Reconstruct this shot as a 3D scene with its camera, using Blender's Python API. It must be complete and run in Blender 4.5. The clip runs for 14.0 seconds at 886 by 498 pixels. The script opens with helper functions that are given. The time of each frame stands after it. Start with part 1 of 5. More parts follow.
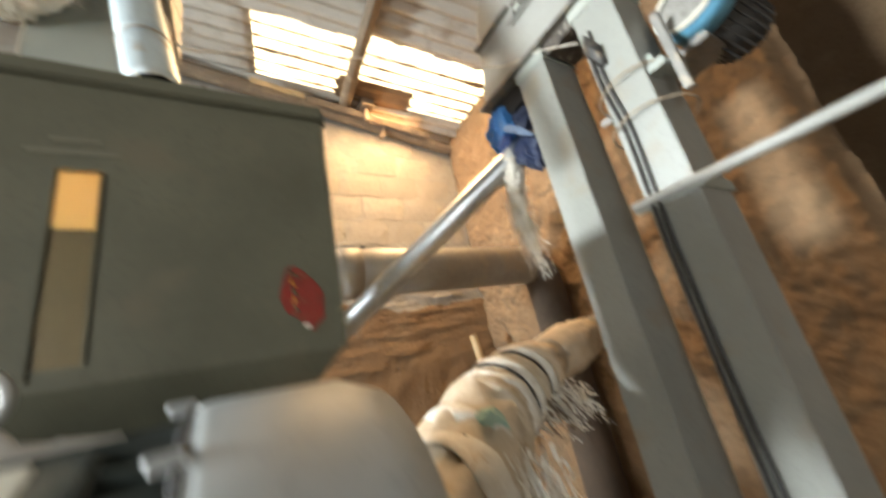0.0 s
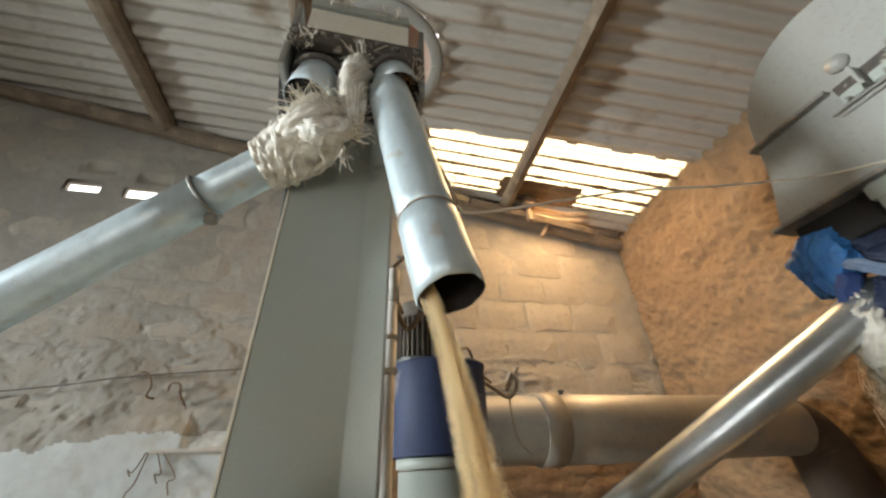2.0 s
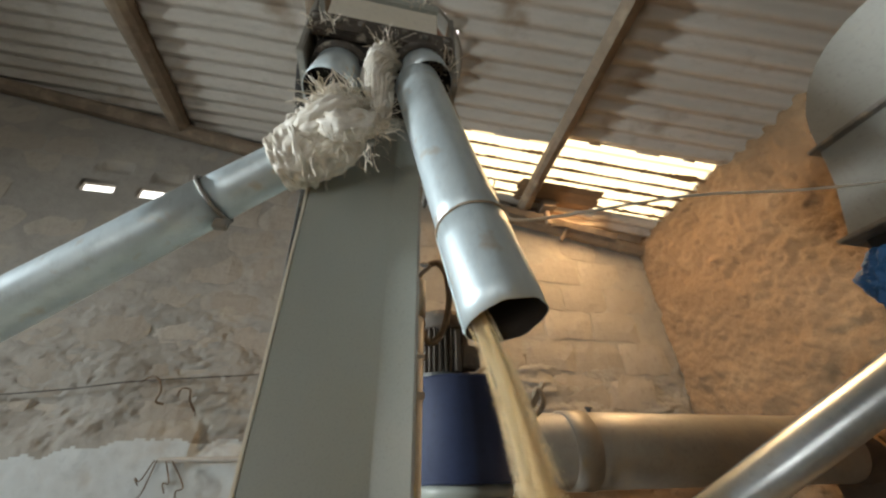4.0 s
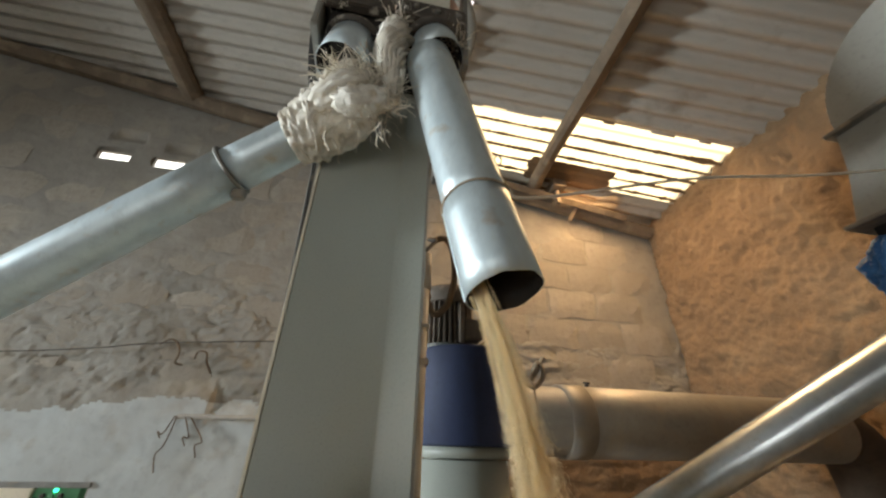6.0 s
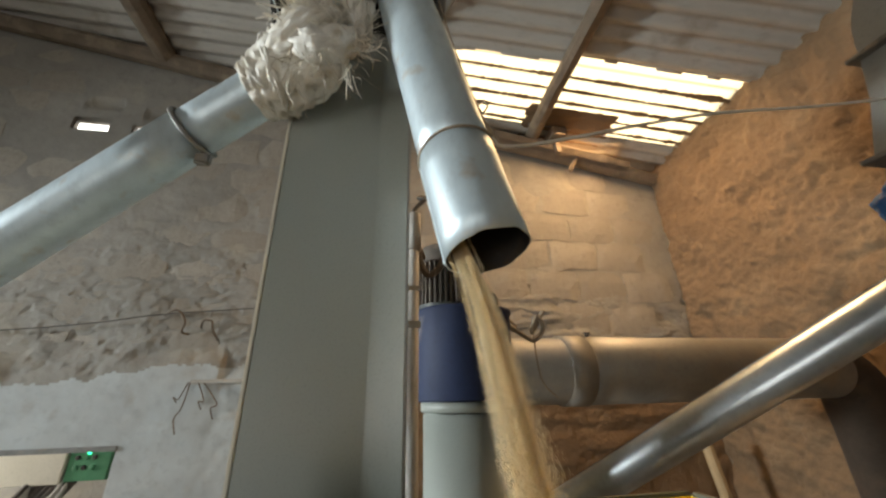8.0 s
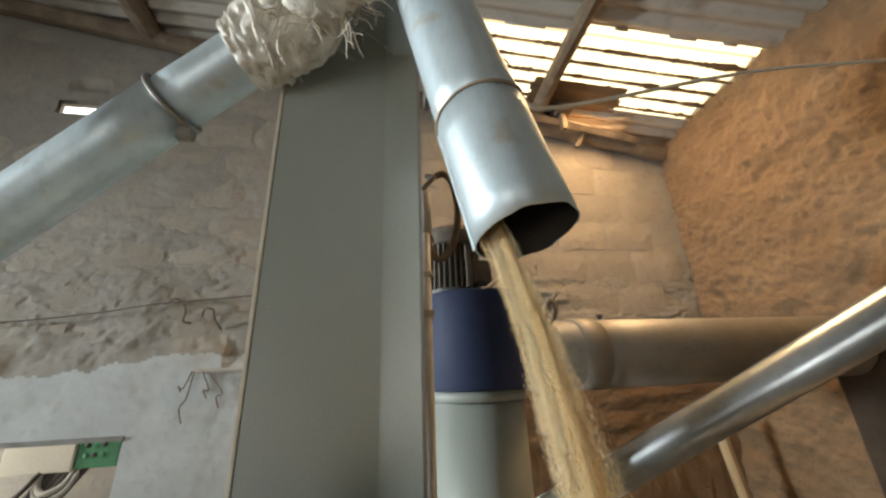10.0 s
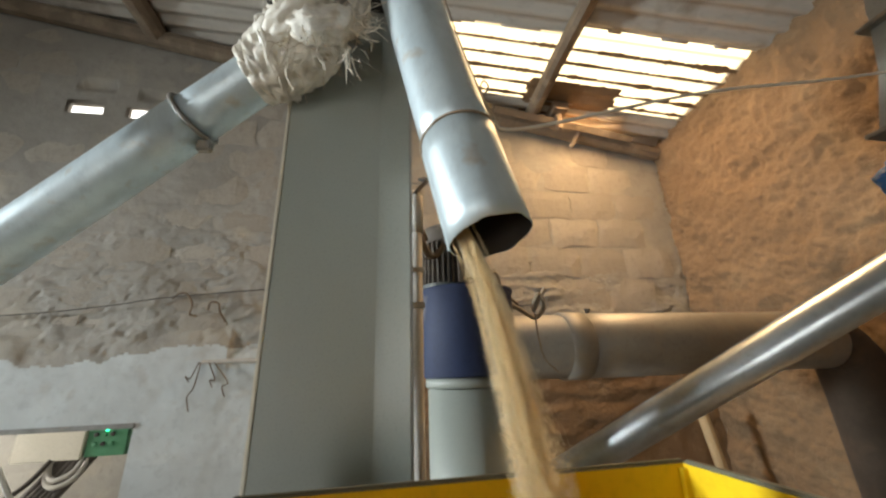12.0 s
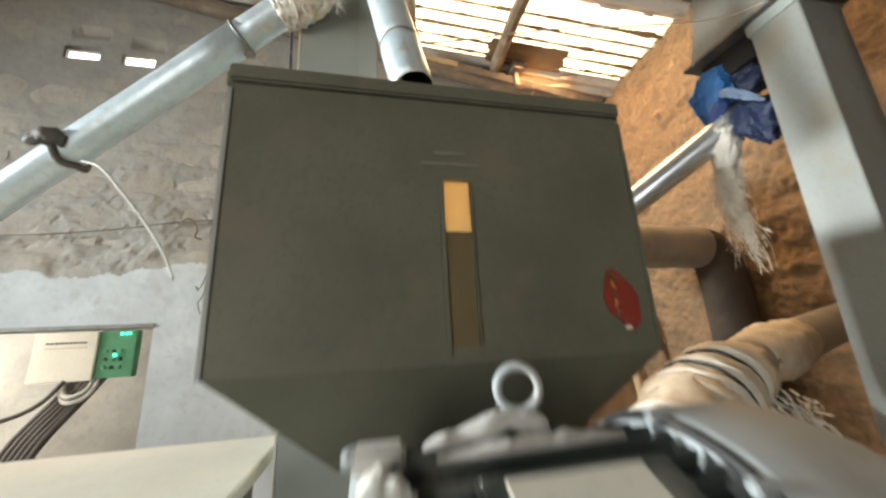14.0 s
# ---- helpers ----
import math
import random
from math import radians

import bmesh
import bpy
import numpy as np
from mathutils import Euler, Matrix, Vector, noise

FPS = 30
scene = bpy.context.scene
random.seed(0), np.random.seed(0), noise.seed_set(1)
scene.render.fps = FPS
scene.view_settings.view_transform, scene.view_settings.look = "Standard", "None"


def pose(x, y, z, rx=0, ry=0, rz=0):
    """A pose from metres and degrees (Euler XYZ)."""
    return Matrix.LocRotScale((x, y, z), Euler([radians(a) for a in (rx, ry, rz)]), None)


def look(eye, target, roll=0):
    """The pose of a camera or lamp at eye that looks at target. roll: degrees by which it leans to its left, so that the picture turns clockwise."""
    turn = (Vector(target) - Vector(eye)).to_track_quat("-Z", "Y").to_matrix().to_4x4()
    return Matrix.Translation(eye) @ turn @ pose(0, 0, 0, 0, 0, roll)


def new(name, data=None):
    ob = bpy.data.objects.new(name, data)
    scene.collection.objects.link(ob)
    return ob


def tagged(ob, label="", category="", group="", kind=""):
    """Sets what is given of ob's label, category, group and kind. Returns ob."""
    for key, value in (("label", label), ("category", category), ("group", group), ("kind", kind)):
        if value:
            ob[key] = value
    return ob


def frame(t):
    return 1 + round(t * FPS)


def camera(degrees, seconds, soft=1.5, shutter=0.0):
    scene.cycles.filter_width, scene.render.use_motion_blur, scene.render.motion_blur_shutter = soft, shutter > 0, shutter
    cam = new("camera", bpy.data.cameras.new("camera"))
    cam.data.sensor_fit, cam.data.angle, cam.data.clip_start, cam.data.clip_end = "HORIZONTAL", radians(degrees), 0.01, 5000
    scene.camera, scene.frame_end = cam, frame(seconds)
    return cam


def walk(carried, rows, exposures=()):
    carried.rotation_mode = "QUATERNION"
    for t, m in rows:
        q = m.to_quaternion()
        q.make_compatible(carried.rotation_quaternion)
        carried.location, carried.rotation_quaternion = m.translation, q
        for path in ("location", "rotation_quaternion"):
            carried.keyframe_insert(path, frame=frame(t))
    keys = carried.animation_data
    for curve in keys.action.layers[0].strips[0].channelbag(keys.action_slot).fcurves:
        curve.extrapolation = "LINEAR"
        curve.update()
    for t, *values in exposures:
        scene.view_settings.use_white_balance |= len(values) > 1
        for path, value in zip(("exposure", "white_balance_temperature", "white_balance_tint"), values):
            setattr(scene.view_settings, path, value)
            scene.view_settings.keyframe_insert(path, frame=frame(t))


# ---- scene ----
cam = camera(101.7, 14.0, soft=2.4, shutter=0.5)
PATH = [
    (0, (0.115, 0.063, 1.231), (1.132, 1.672, 1.847), -11.9),
    (0.5, (-0.022, 0.18, 1.449), (0.748, 1.795, 2.343), -8.2),
    (1, (-0.124, 0.301, 1.590), (0.441, 1.931, 2.602), -5.3),
    (1.5, (-0.151, 0.375, 1.679), (0.303, 2.011, 2.736), -4.0),
    (2, (-0.169, 0.44, 1.733), (0.241, 2.082, 2.799), -2.6),
    (2.5, (-0.183, 0.468, 1.791), (0.195, 2.112, 2.865), -1.8),
    (3, (-0.195, 0.505, 1.822), (0.18, 2.146, 2.903), -1.8),
    (5.5, (-0.208, 0.531, 1.772), (0.117, 2.225, 2.785), 1.0),
    (6, (-0.205, 0.499, 1.783), (0.12, 2.219, 2.75), 1.4),
    (6.5, (-0.208, 0.481, 1.759), (0.118, 2.227, 2.676), 1.3),
    (7, (-0.185, 0.469, 1.788), (0.142, 2.242, 2.653), 0.7),
    (7.5, (-0.179, 0.501, 1.797), (0.149, 2.299, 2.608), -0.3),
    (8, (-0.165, 0.533, 1.807), (0.166, 2.355, 2.562), -1.3),
    (8.5, (-0.167, 0.562, 1.831), (0.164, 2.4, 2.548), -1.9),
    (9, (-0.172, 0.589, 1.825), (0.16, 2.437, 2.514), -2.3),
    (11.3, (-0.187, 0.613, 1.855), (0.144, 2.476, 2.502), -2.3),
    (11.5, (-0.179, 0.588, 1.84), (0.151, 2.453, 2.484), -2.2),
    (12, (-0.171, 0.519, 1.812), (0.158, 2.385, 2.453), -2.1),
    (12.5, (-0.149, 0.472, 1.743), (0.186, 2.341, 2.371), -2.1),
    (13, (-0.163, 0.391, 1.633), (0.190, 2.258, 2.256), -2.2),
    (13.5, (-0.139, 0.269, 1.485), (0.244, 2.146, 2.058), -2.5),
    (14, (-0.165, 0.122, 1.311), (0.274, 2.007, 1.816), -3.0),
]
walk(cam, [(t, look(eye, target, roll)) for t, eye, target, roll in PATH],
     exposures=[(0, 1.58), (0.5, 1.42), (1.0, 1.25), (1.5, 0.95), (2.3, 0.68), (3, 0.48), (5.5, 0.33), (7.5, 0.24), (9, 0.38), (11.5, 0.44), (12.0, 0.5), (12.5, 0.65), (13, 0.70), (13.5, 0.98), (14, 1.3)])

# ---- light ----
world = bpy.data.worlds.new("world")
scene.world = world
world.use_nodes = True
wn = world.node_tree.nodes
sky = wn.new("ShaderNodeTexSky")
sky.sky_type, sky.sun_disc = "NISHITA", False
sky.sun_elevation, sky.sun_rotation, sky.dust_density = radians(48), radians(35), 3.0
wn["Background"].inputs["Strength"].default_value = 0.15
world.node_tree.links.new(sky.outputs["Color"], wn["Background"].inputs["Color"])

sun_data = bpy.data.lights.new("sun", "SUN")
sun_data.energy, sun_data.angle, sun_data.color = 5.0, radians(0.5), (1.0, 0.9, 0.75)
sun = new("sun", sun_data)
SUN_FROM = Vector((math.sin(radians(35)) * math.cos(radians(48)), math.cos(radians(35)) * math.cos(radians(48)), math.sin(radians(48))))
sun.matrix_world = look(SUN_FROM * 20, (0, 0, 0))


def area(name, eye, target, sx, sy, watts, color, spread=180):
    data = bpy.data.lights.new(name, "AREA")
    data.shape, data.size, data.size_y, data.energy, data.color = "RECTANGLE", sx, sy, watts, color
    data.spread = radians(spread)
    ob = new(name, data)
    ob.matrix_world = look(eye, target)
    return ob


# daylight of the west window and roof light, with added south and back-room fills
area("window_daylight", (-7.58, 1.50, 2.46), (1.2, 0.80, 1.35), 1.0, 0.5, 120, (0.88, 0.955, 0.98), 84)
# unseen fill from the south; no such door is known
area("south_fill", (-2.6, -2.92, 1.3), (-1.9, 1.5, 2.3), 1.3, 2.2, 33, (0.96, 0.98, 0.96))
# fill lamp added to brighten the control panel; its window is unseen
area("back_room_fill", (-6.02, 4.5, 1.65), (-3.0, 5.1, 1.3), 1.0, 1.0, 80, (1.0, 0.97, 0.9))
area("roof_daylight", (1.5, 2.66, 4.06), (1.35, 2.75, 0.0), 1.9, 0.55, 38, (1.0, 0.63, 0.31))


# ---- materials ----
def material(name, color, color2=None, rough=0.6, metal=0.0, scale=6.0, detail=40.0, bump=0.2, depth=0.01,
             dust=None, dust_at=0.5, island=0.0, stretch=(1, 1, 1), spec=0.5):
    """Two scales of noise mix the colours; dust lies on faces that look up and in noise patches."""
    m = bpy.data.materials.new(name)
    m.use_nodes = True
    nt, n = m.node_tree, m.node_tree.nodes
    b = n["Principled BSDF"]
    co = n.new("ShaderNodeTexCoord")
    mp = n.new("ShaderNodeMapping")
    mp.inputs["Scale"].default_value = stretch
    nt.links.new(co.outputs["Object"], mp.inputs["Vector"])
    big, fine = n.new("ShaderNodeTexNoise"), n.new("ShaderNodeTexNoise")
    for tex, s, d in ((big, scale, 6), (fine, detail, 4)):
        tex.inputs["Scale"].default_value, tex.inputs["Detail"].default_value = s, d
        tex.inputs["Roughness"].default_value = 0.62
        nt.links.new(mp.outputs["Vector"], tex.inputs["Vector"])

    def mix(fac, a, c, low=0.35, high=0.68):
        ramp = n.new("ShaderNodeMapRange")
        ramp.inputs["From Min"].default_value, ramp.inputs["From Max"].default_value = low, high
        nt.links.new(fac, ramp.inputs["Value"])
        mx = n.new("ShaderNodeMix")
        mx.data_type = "RGBA"
        nt.links.new(ramp.outputs["Result"], mx.inputs["Factor"])
        for k, v in (("A", a), ("B", c)):
            sock = [s for s in mx.inputs if s.name == k and s.type == "RGBA"][0]
            if isinstance(v, tuple):
                sock.default_value = (*v, 1)
            else:
                nt.links.new(v, sock)
        return [s for s in mx.outputs if s.type == "RGBA"][0]

    color2 = color2 or tuple(c * 0.72 for c in color)
    out = mix(big.outputs["Fac"], color, color2)
    out = mix(fine.outputs["Fac"], out, tuple((a + c) * 0.42 for a, c in zip(color, color2)), 0.52, 0.78)
    if island:
        info = n.new("ShaderNodeObjectInfo")
        out = mix(info.outputs["Random"], out, tuple(c * (1 - island) for c in color2), 0.3, 1.3)
    if dust:
        third = n.new("ShaderNodeTexNoise")
        third.inputs["Scale"].default_value, third.inputs["Detail"].default_value = scale * 1.7, 8
        nt.links.new(co.outputs["Object"], third.inputs["Vector"])
        out = mix(third.outputs["Fac"], out, dust, dust_at, dust_at + 0.16)
    nt.links.new(out, b.inputs["Base Color"])
    b.inputs["Metallic"].default_value = metal
    b.inputs["Specular IOR Level"].default_value = spec
    rr = n.new("ShaderNodeMapRange")
    rr.inputs["To Min"].default_value, rr.inputs["To Max"].default_value = max(0.03, rough - 0.12), min(1, rough + 0.12)
    nt.links.new(big.outputs["Fac"], rr.inputs["Value"])
    nt.links.new(rr.outputs["Result"], b.inputs["Roughness"])
    if bump:
        add = n.new("ShaderNodeMath")
        add.operation = "ADD"
        nt.links.new(big.outputs["Fac"], add.inputs[0])
        nt.links.new(fine.outputs["Fac"], add.inputs[1])
        bp = n.new("ShaderNodeBump")
        bp.inputs["Strength"].default_value, bp.inputs["Distance"].default_value = bump, depth
        nt.links.new(add.outputs["Value"], bp.inputs["Height"])
        nt.links.new(bp.outputs["Normal"], b.inputs["Normal"])
    return m


M = {
    "block": material("block", (0.44, 0.40, 0.338), (0.375, 0.338, 0.285), 0.95, scale=4, detail=16, bump=0.5, depth=0.012, island=0.12, dust=(0.44, 0.39, 0.31), dust_at=0.60),
    "mortar": material("mortar", (0.405, 0.382, 0.338), (0.285, 0.268, 0.235), 0.95, scale=1.5, detail=13, bump=0.55, depth=0.015, dust=(0.435, 0.395, 0.325), dust_at=0.55),
    "plaster": material("plaster", (0.63, 0.665, 0.66), (0.53, 0.555, 0.55), 0.9, scale=2.5, detail=18, bump=0.35, depth=0.006, dust=(0.47, 0.45, 0.405), dust_at=0.61),
    "clay": material("clay", (0.245, 0.157, 0.086), (0.208, 0.132, 0.071), 0.95, scale=2.4, detail=34, bump=0.8, depth=0.016, dust=(0.27, 0.18, 0.10), dust_at=0.54),
    "concrete": material("concrete", (0.30, 0.28, 0.25), (0.25, 0.232, 0.205), 0.9, scale=3, detail=60, dust=(0.35, 0.31, 0.255), dust_at=0.54),
    "roof": material("roof", (0.56, 0.53, 0.475), (0.43, 0.40, 0.345), 0.75, scale=1.6, detail=24, bump=0.2, depth=0.003, dust=(0.31, 0.25, 0.185), dust_at=0.56, stretch=(0.35, 1, 1)),
    "wood": material("wood", (0.26, 0.20, 0.142), (0.18, 0.137, 0.096), 0.88, scale=4, detail=60, bump=0.5, stretch=(1, 1, 0.15), dust=(0.33, 0.265, 0.185), dust_at=0.52),
    "pale_wood": material("pale_wood", (0.58, 0.43, 0.24), (0.48, 0.34, 0.18), 0.8, scale=4, detail=50, bump=0.4, stretch=(0.2, 1, 1)),
    "grey_paint": material("grey_paint", (0.385, 0.415, 0.375), (0.345, 0.37, 0.33), 0.40, scale=1.8, detail=240, bump=0.05, depth=0.001, dust=(0.42, 0.425, 0.375), dust_at=0.60),
    "cream_paint": material("cream_paint", (0.305, 0.312, 0.285), (0.26, 0.262, 0.235), 0.42, scale=3, detail=60, bump=0.08, depth=0.002, dust=(0.285, 0.25, 0.19), dust_at=0.57),
    "white_paint": material("white_paint", (0.345, 0.345, 0.315), (0.30, 0.298, 0.27), 0.45, scale=3, detail=60, bump=0.08, depth=0.002, dust=(0.34, 0.295, 0.22), dust_at=0.60),
    "hopper_paint": material("hopper_paint", (0.155, 0.152, 0.106), (0.112, 0.110, 0.077), 0.60, scale=5, detail=140, bump=0.12, depth=0.002, dust=(0.17, 0.147, 0.10), dust_at=0.57, spec=0.35),
    "yellow": material("yellow", (0.84, 0.58, 0.012), (0.76, 0.50, 0.012), 0.38, scale=3, detail=50, bump=0.08, depth=0.002, dust=(0.66, 0.46, 0.12), dust_at=0.66),
    "zinc": material("zinc", (0.67, 0.76, 0.79), (0.53, 0.62, 0.655), 0.46, metal=0.58, scale=13, detail=46, bump=0.12, depth=0.002, dust=(0.50, 0.47, 0.41), dust_at=0.60, stretch=(1, 1, 0.45)),
    "zinc_dull": material("zinc_dull", (0.41, 0.385, 0.335), (0.31, 0.285, 0.245), 0.5, metal=0.45, scale=4, detail=40, bump=0.2, depth=0.004, dust=(0.42, 0.36, 0.275), dust_at=0.53),
    # near-black colour stands for the shade inside pipes, covers and outlets
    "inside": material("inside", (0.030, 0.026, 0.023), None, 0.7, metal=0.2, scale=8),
    "steel": material("steel", (0.30, 0.29, 0.27), (0.2, 0.19, 0.17), 0.55, metal=0.6, scale=12, detail=60, bump=0.3, depth=0.003, dust=(0.40, 0.33, 0.24), dust_at=0.56),
    "black": material("black", (0.030, 0.029, 0.028), (0.05, 0.046, 0.04), 0.6, scale=10, detail=80, bump=0.2, depth=0.003, dust=(0.25, 0.20, 0.14), dust_at=0.62),
    # black grease on the head; also paints the shade of recesses
    "grease": material("grease", (0.05, 0.042, 0.035), (0.11, 0.09, 0.07), 0.6, scale=22, detail=90, bump=0.6, depth=0.006, dust=(0.55, 0.50, 0.42), dust_at=0.58),
    "blue_paint": material("blue_paint", (0.016, 0.030, 0.088), (0.012, 0.021, 0.062), 0.68, scale=3, detail=60, bump=0.12, depth=0.003, dust=(0.30, 0.26, 0.24), dust_at=0.63),
    "light_blue": material("light_blue", (0.16, 0.42, 0.60), (0.12, 0.34, 0.50), 0.5, scale=6, detail=60),
    "motor_grey": material("motor_grey", (0.40, 0.42, 0.415), (0.31, 0.33, 0.325), 0.56, metal=0.1, scale=5, detail=60, bump=0.15, depth=0.003, dust=(0.50, 0.48, 0.43), dust_at=0.58),
    "motor_dark": material("motor_dark", (0.075, 0.085, 0.08), (0.055, 0.06, 0.058), 0.5, scale=7, detail=60, dust=(0.30, 0.28, 0.24), dust_at=0.62),
    "sack": material("sack", (0.80, 0.775, 0.70), (0.66, 0.60, 0.49), 0.5, scale=16, detail=110, bump=0.5, depth=0.004, dust=(0.54, 0.45, 0.31), dust_at=0.60),
    "dusty_sack": material("dusty_sack", (0.62, 0.525, 0.39), (0.52, 0.42, 0.285), 0.85, scale=9, detail=80, bump=0.6, depth=0.006, dust=(0.66, 0.58, 0.46), dust_at=0.5),
    "green_cloth": material("green_cloth", (0.40, 0.56, 0.46), (0.30, 0.44, 0.36), 0.8, scale=12, detail=90, bump=0.4),
    "blue_cloth": material("blue_cloth", (0.035, 0.185, 0.47), (0.025, 0.11, 0.31), 0.5, scale=10, detail=90, bump=0.4, depth=0.004),
    "navy_cloth": material("navy_cloth", (0.020, 0.032, 0.078), (0.014, 0.020, 0.050), 0.55, scale=10, detail=90, bump=0.4, depth=0.004, dust=(0.16, 0.19, 0.26), dust_at=0.62),
    "pale_blue_cloth": material("pale_blue_cloth", (0.22, 0.285, 0.38), (0.13, 0.18, 0.28), 0.7, scale=14, detail=90, bump=0.5, depth=0.005),
    "blue_violet_cloth": material("blue_violet_cloth", (0.035, 0.075, 0.24), (0.025, 0.045, 0.14), 0.6, scale=14, detail=90, bump=0.5, depth=0.005),
    "fibre": material("fibre", (0.80, 0.75, 0.65), (0.64, 0.56, 0.43), 0.8, scale=18, detail=120),
    "rope": material("rope", (0.42, 0.34, 0.24), (0.30, 0.24, 0.17), 0.9, scale=30, detail=150, bump=0.5),
    "grain": material("grain", (0.86, 0.68, 0.38), (0.78, 0.58, 0.29), 0.8, scale=70, detail=320, bump=0.5, depth=0.004, stretch=(1, 1, 0.15)),
    "flour": material("flour", (0.92, 0.80, 0.55), (0.86, 0.71, 0.44), 0.85, scale=60, detail=300, bump=0.4, depth=0.004, stretch=(1, 1, 0.15)),
    "red": material("red", (0.30, 0.024, 0.016), (0.20, 0.035, 0.02), 0.5, scale=40, detail=120, dust=(0.20, 0.10, 0.05), dust_at=0.57),
    "soot": material("soot", (0.090, 0.063, 0.043), (0.060, 0.043, 0.030), 0.9, scale=4, detail=40, bump=0.4, depth=0.008, dust=(0.10, 0.070, 0.045), dust_at=0.58),
    "worn_paint": material("worn_paint", (0.215, 0.205, 0.150), (0.165, 0.155, 0.108), 0.55, scale=14, detail=90, bump=0.15, depth=0.002),
    "motor_dust": material("motor_dust", (0.155, 0.130, 0.105), (0.095, 0.080, 0.066), 0.75, scale=9, detail=60, bump=0.3, depth=0.003, dust=(0.27, 0.22, 0.165), dust_at=0.56),
    "motor_green": material("motor_green", (0.060, 0.072, 0.064), (0.042, 0.050, 0.045), 0.5, scale=7, detail=60, bump=0.15, depth=0.002, dust=(0.27, 0.265, 0.225), dust_at=0.60),
    "brown_strap": material("brown_strap", (0.21, 0.155, 0.105), (0.15, 0.11, 0.075), 0.8, scale=12, detail=60, bump=0.3),
    "zinc_bright": material("zinc_bright", (0.66, 0.70, 0.71), (0.50, 0.53, 0.54), 0.33, metal=0.9, scale=9, detail=46, bump=0.10, depth=0.002, dust=(0.40, 0.35, 0.28), dust_at=0.64),
    "lint": material("lint", (0.33, 0.315, 0.285), (0.20, 0.19, 0.17), 0.95, scale=40, detail=150, bump=0.7, depth=0.004),
    "orange": material("orange", (0.50, 0.20, 0.03), (0.42, 0.14, 0.03), 0.5, scale=30, detail=80),
    "cream": material("cream", (0.80, 0.76, 0.65), (0.74, 0.70, 0.58), 0.5, scale=4, detail=60, bump=0.05),
    "green_board": material("green_board", (0.11, 0.37, 0.20), (0.085, 0.30, 0.155), 0.45, scale=8, detail=60, bump=0.1),
    "white_cable": material("white_cable", (0.62, 0.60, 0.55), (0.5, 0.47, 0.42), 0.6, scale=14, detail=60),
    "pink_dust": material("pink_dust", (0.62, 0.45, 0.36), (0.52, 0.37, 0.29), 0.7, scale=4, detail=50, bump=0.1),
    "dirty_film": material("dirty_film", (0.13, 0.105, 0.055), (0.10, 0.08, 0.045), 0.45, scale=12, detail=80, bump=0.1),
    "ink": material("ink", (0.10, 0.09, 0.08), None, 0.7, scale=20),
    "brown_cable": material("brown_cable", (0.075, 0.065, 0.055), (0.11, 0.09, 0.075), 0.7, scale=14, detail=60, bump=0.3),
}


def special(name, kind, color, **values):
    m = bpy.data.materials.new(name)
    m.use_nodes = True
    nt = m.node_tree
    nt.nodes.remove(nt.nodes["Principled BSDF"])
    node = nt.nodes.new(kind)
    node.inputs["Color"].default_value = (*color, 1)
    for key, v in values.items():
        node.inputs[key.replace("_", " ")].default_value = v
    nt.links.new(node.outputs[0], nt.nodes["Material Output"].inputs["Surface"])
    return m


M["fibreglass"] = special("fibreglass", "ShaderNodeBsdfTranslucent", (1.0, 0.80, 0.46))
M["frosted"] = special("frosted", "ShaderNodeBsdfTranslucent", (0.97, 0.95, 0.88))
M["sky_white"] = special("sky_white", "ShaderNodeEmission", (1.0, 0.97, 0.92), Strength=2.5)
M["green_led"] = special("green_led", "ShaderNodeEmission", (0.05, 1.0, 0.45), Strength=3.0)
glass = bpy.data.materials.new("glass")
glass.use_nodes = True
gb = glass.node_tree.nodes["Principled BSDF"]
gb.inputs["Transmission Weight"].default_value, gb.inputs["Roughness"].default_value, gb.inputs["IOR"].default_value = 1.0, 0.12, 1.3
gb.inputs["Base Color"].default_value = (0.95, 0.88, 0.72, 1)
M["glass"] = glass


# ---- mesh helpers ----
def part(name, bm, mat, parent=None, label="", smooth=False):
    me = bpy.data.meshes.new(name)
    bmesh.ops.recalc_face_normals(bm, faces=bm.faces)
    bm.to_mesh(me)
    bm.free()
    for mm in (mat if isinstance(mat, (list, tuple)) else [mat]):
        me.materials.append(M[mm])
    if smooth:
        for p in me.polygons:
            p.use_smooth = True
    ob = new(name, me)
    ob.parent = parent
    if label:
        ob["label"] = label
    return ob


def thing(name, label, category, group="", at=(0, 0, 0)):
    ob = new(name)
    ob.empty_display_size = 0.05
    ob.location = at
    return tagged(ob, label, category, group)


def box(bm, x0, x1, y0, y1, z0, z1, bevel=0.0, m=None, mi=0):
    vs = bmesh.ops.create_cube(bm, size=1)["verts"]
    for v in vs:
        v.co = Vector(((x0 + x1) / 2 + v.co.x * (x1 - x0), (y0 + y1) / 2 + v.co.y * (y1 - y0), (z0 + z1) / 2 + v.co.z * (z1 - z0)))
    faces = {f for v in vs for f in v.link_faces}
    if bevel:
        r = bmesh.ops.bevel(bm, geom=list({e for v in vs for e in v.link_edges}), offset=bevel, segments=2, affect="EDGES")
        vs = list({v for f in r["faces"] for v in f.verts} | {v for v in vs if v.is_valid})
        faces = {f for v in vs for f in v.link_faces}
    for f in faces:
        f.material_index = mi
    if m is not None:
        for v in vs:
            v.co = m @ v.co
    return bm


def boxed(*a, **k):
    return box(bmesh.new(), *a, **k)


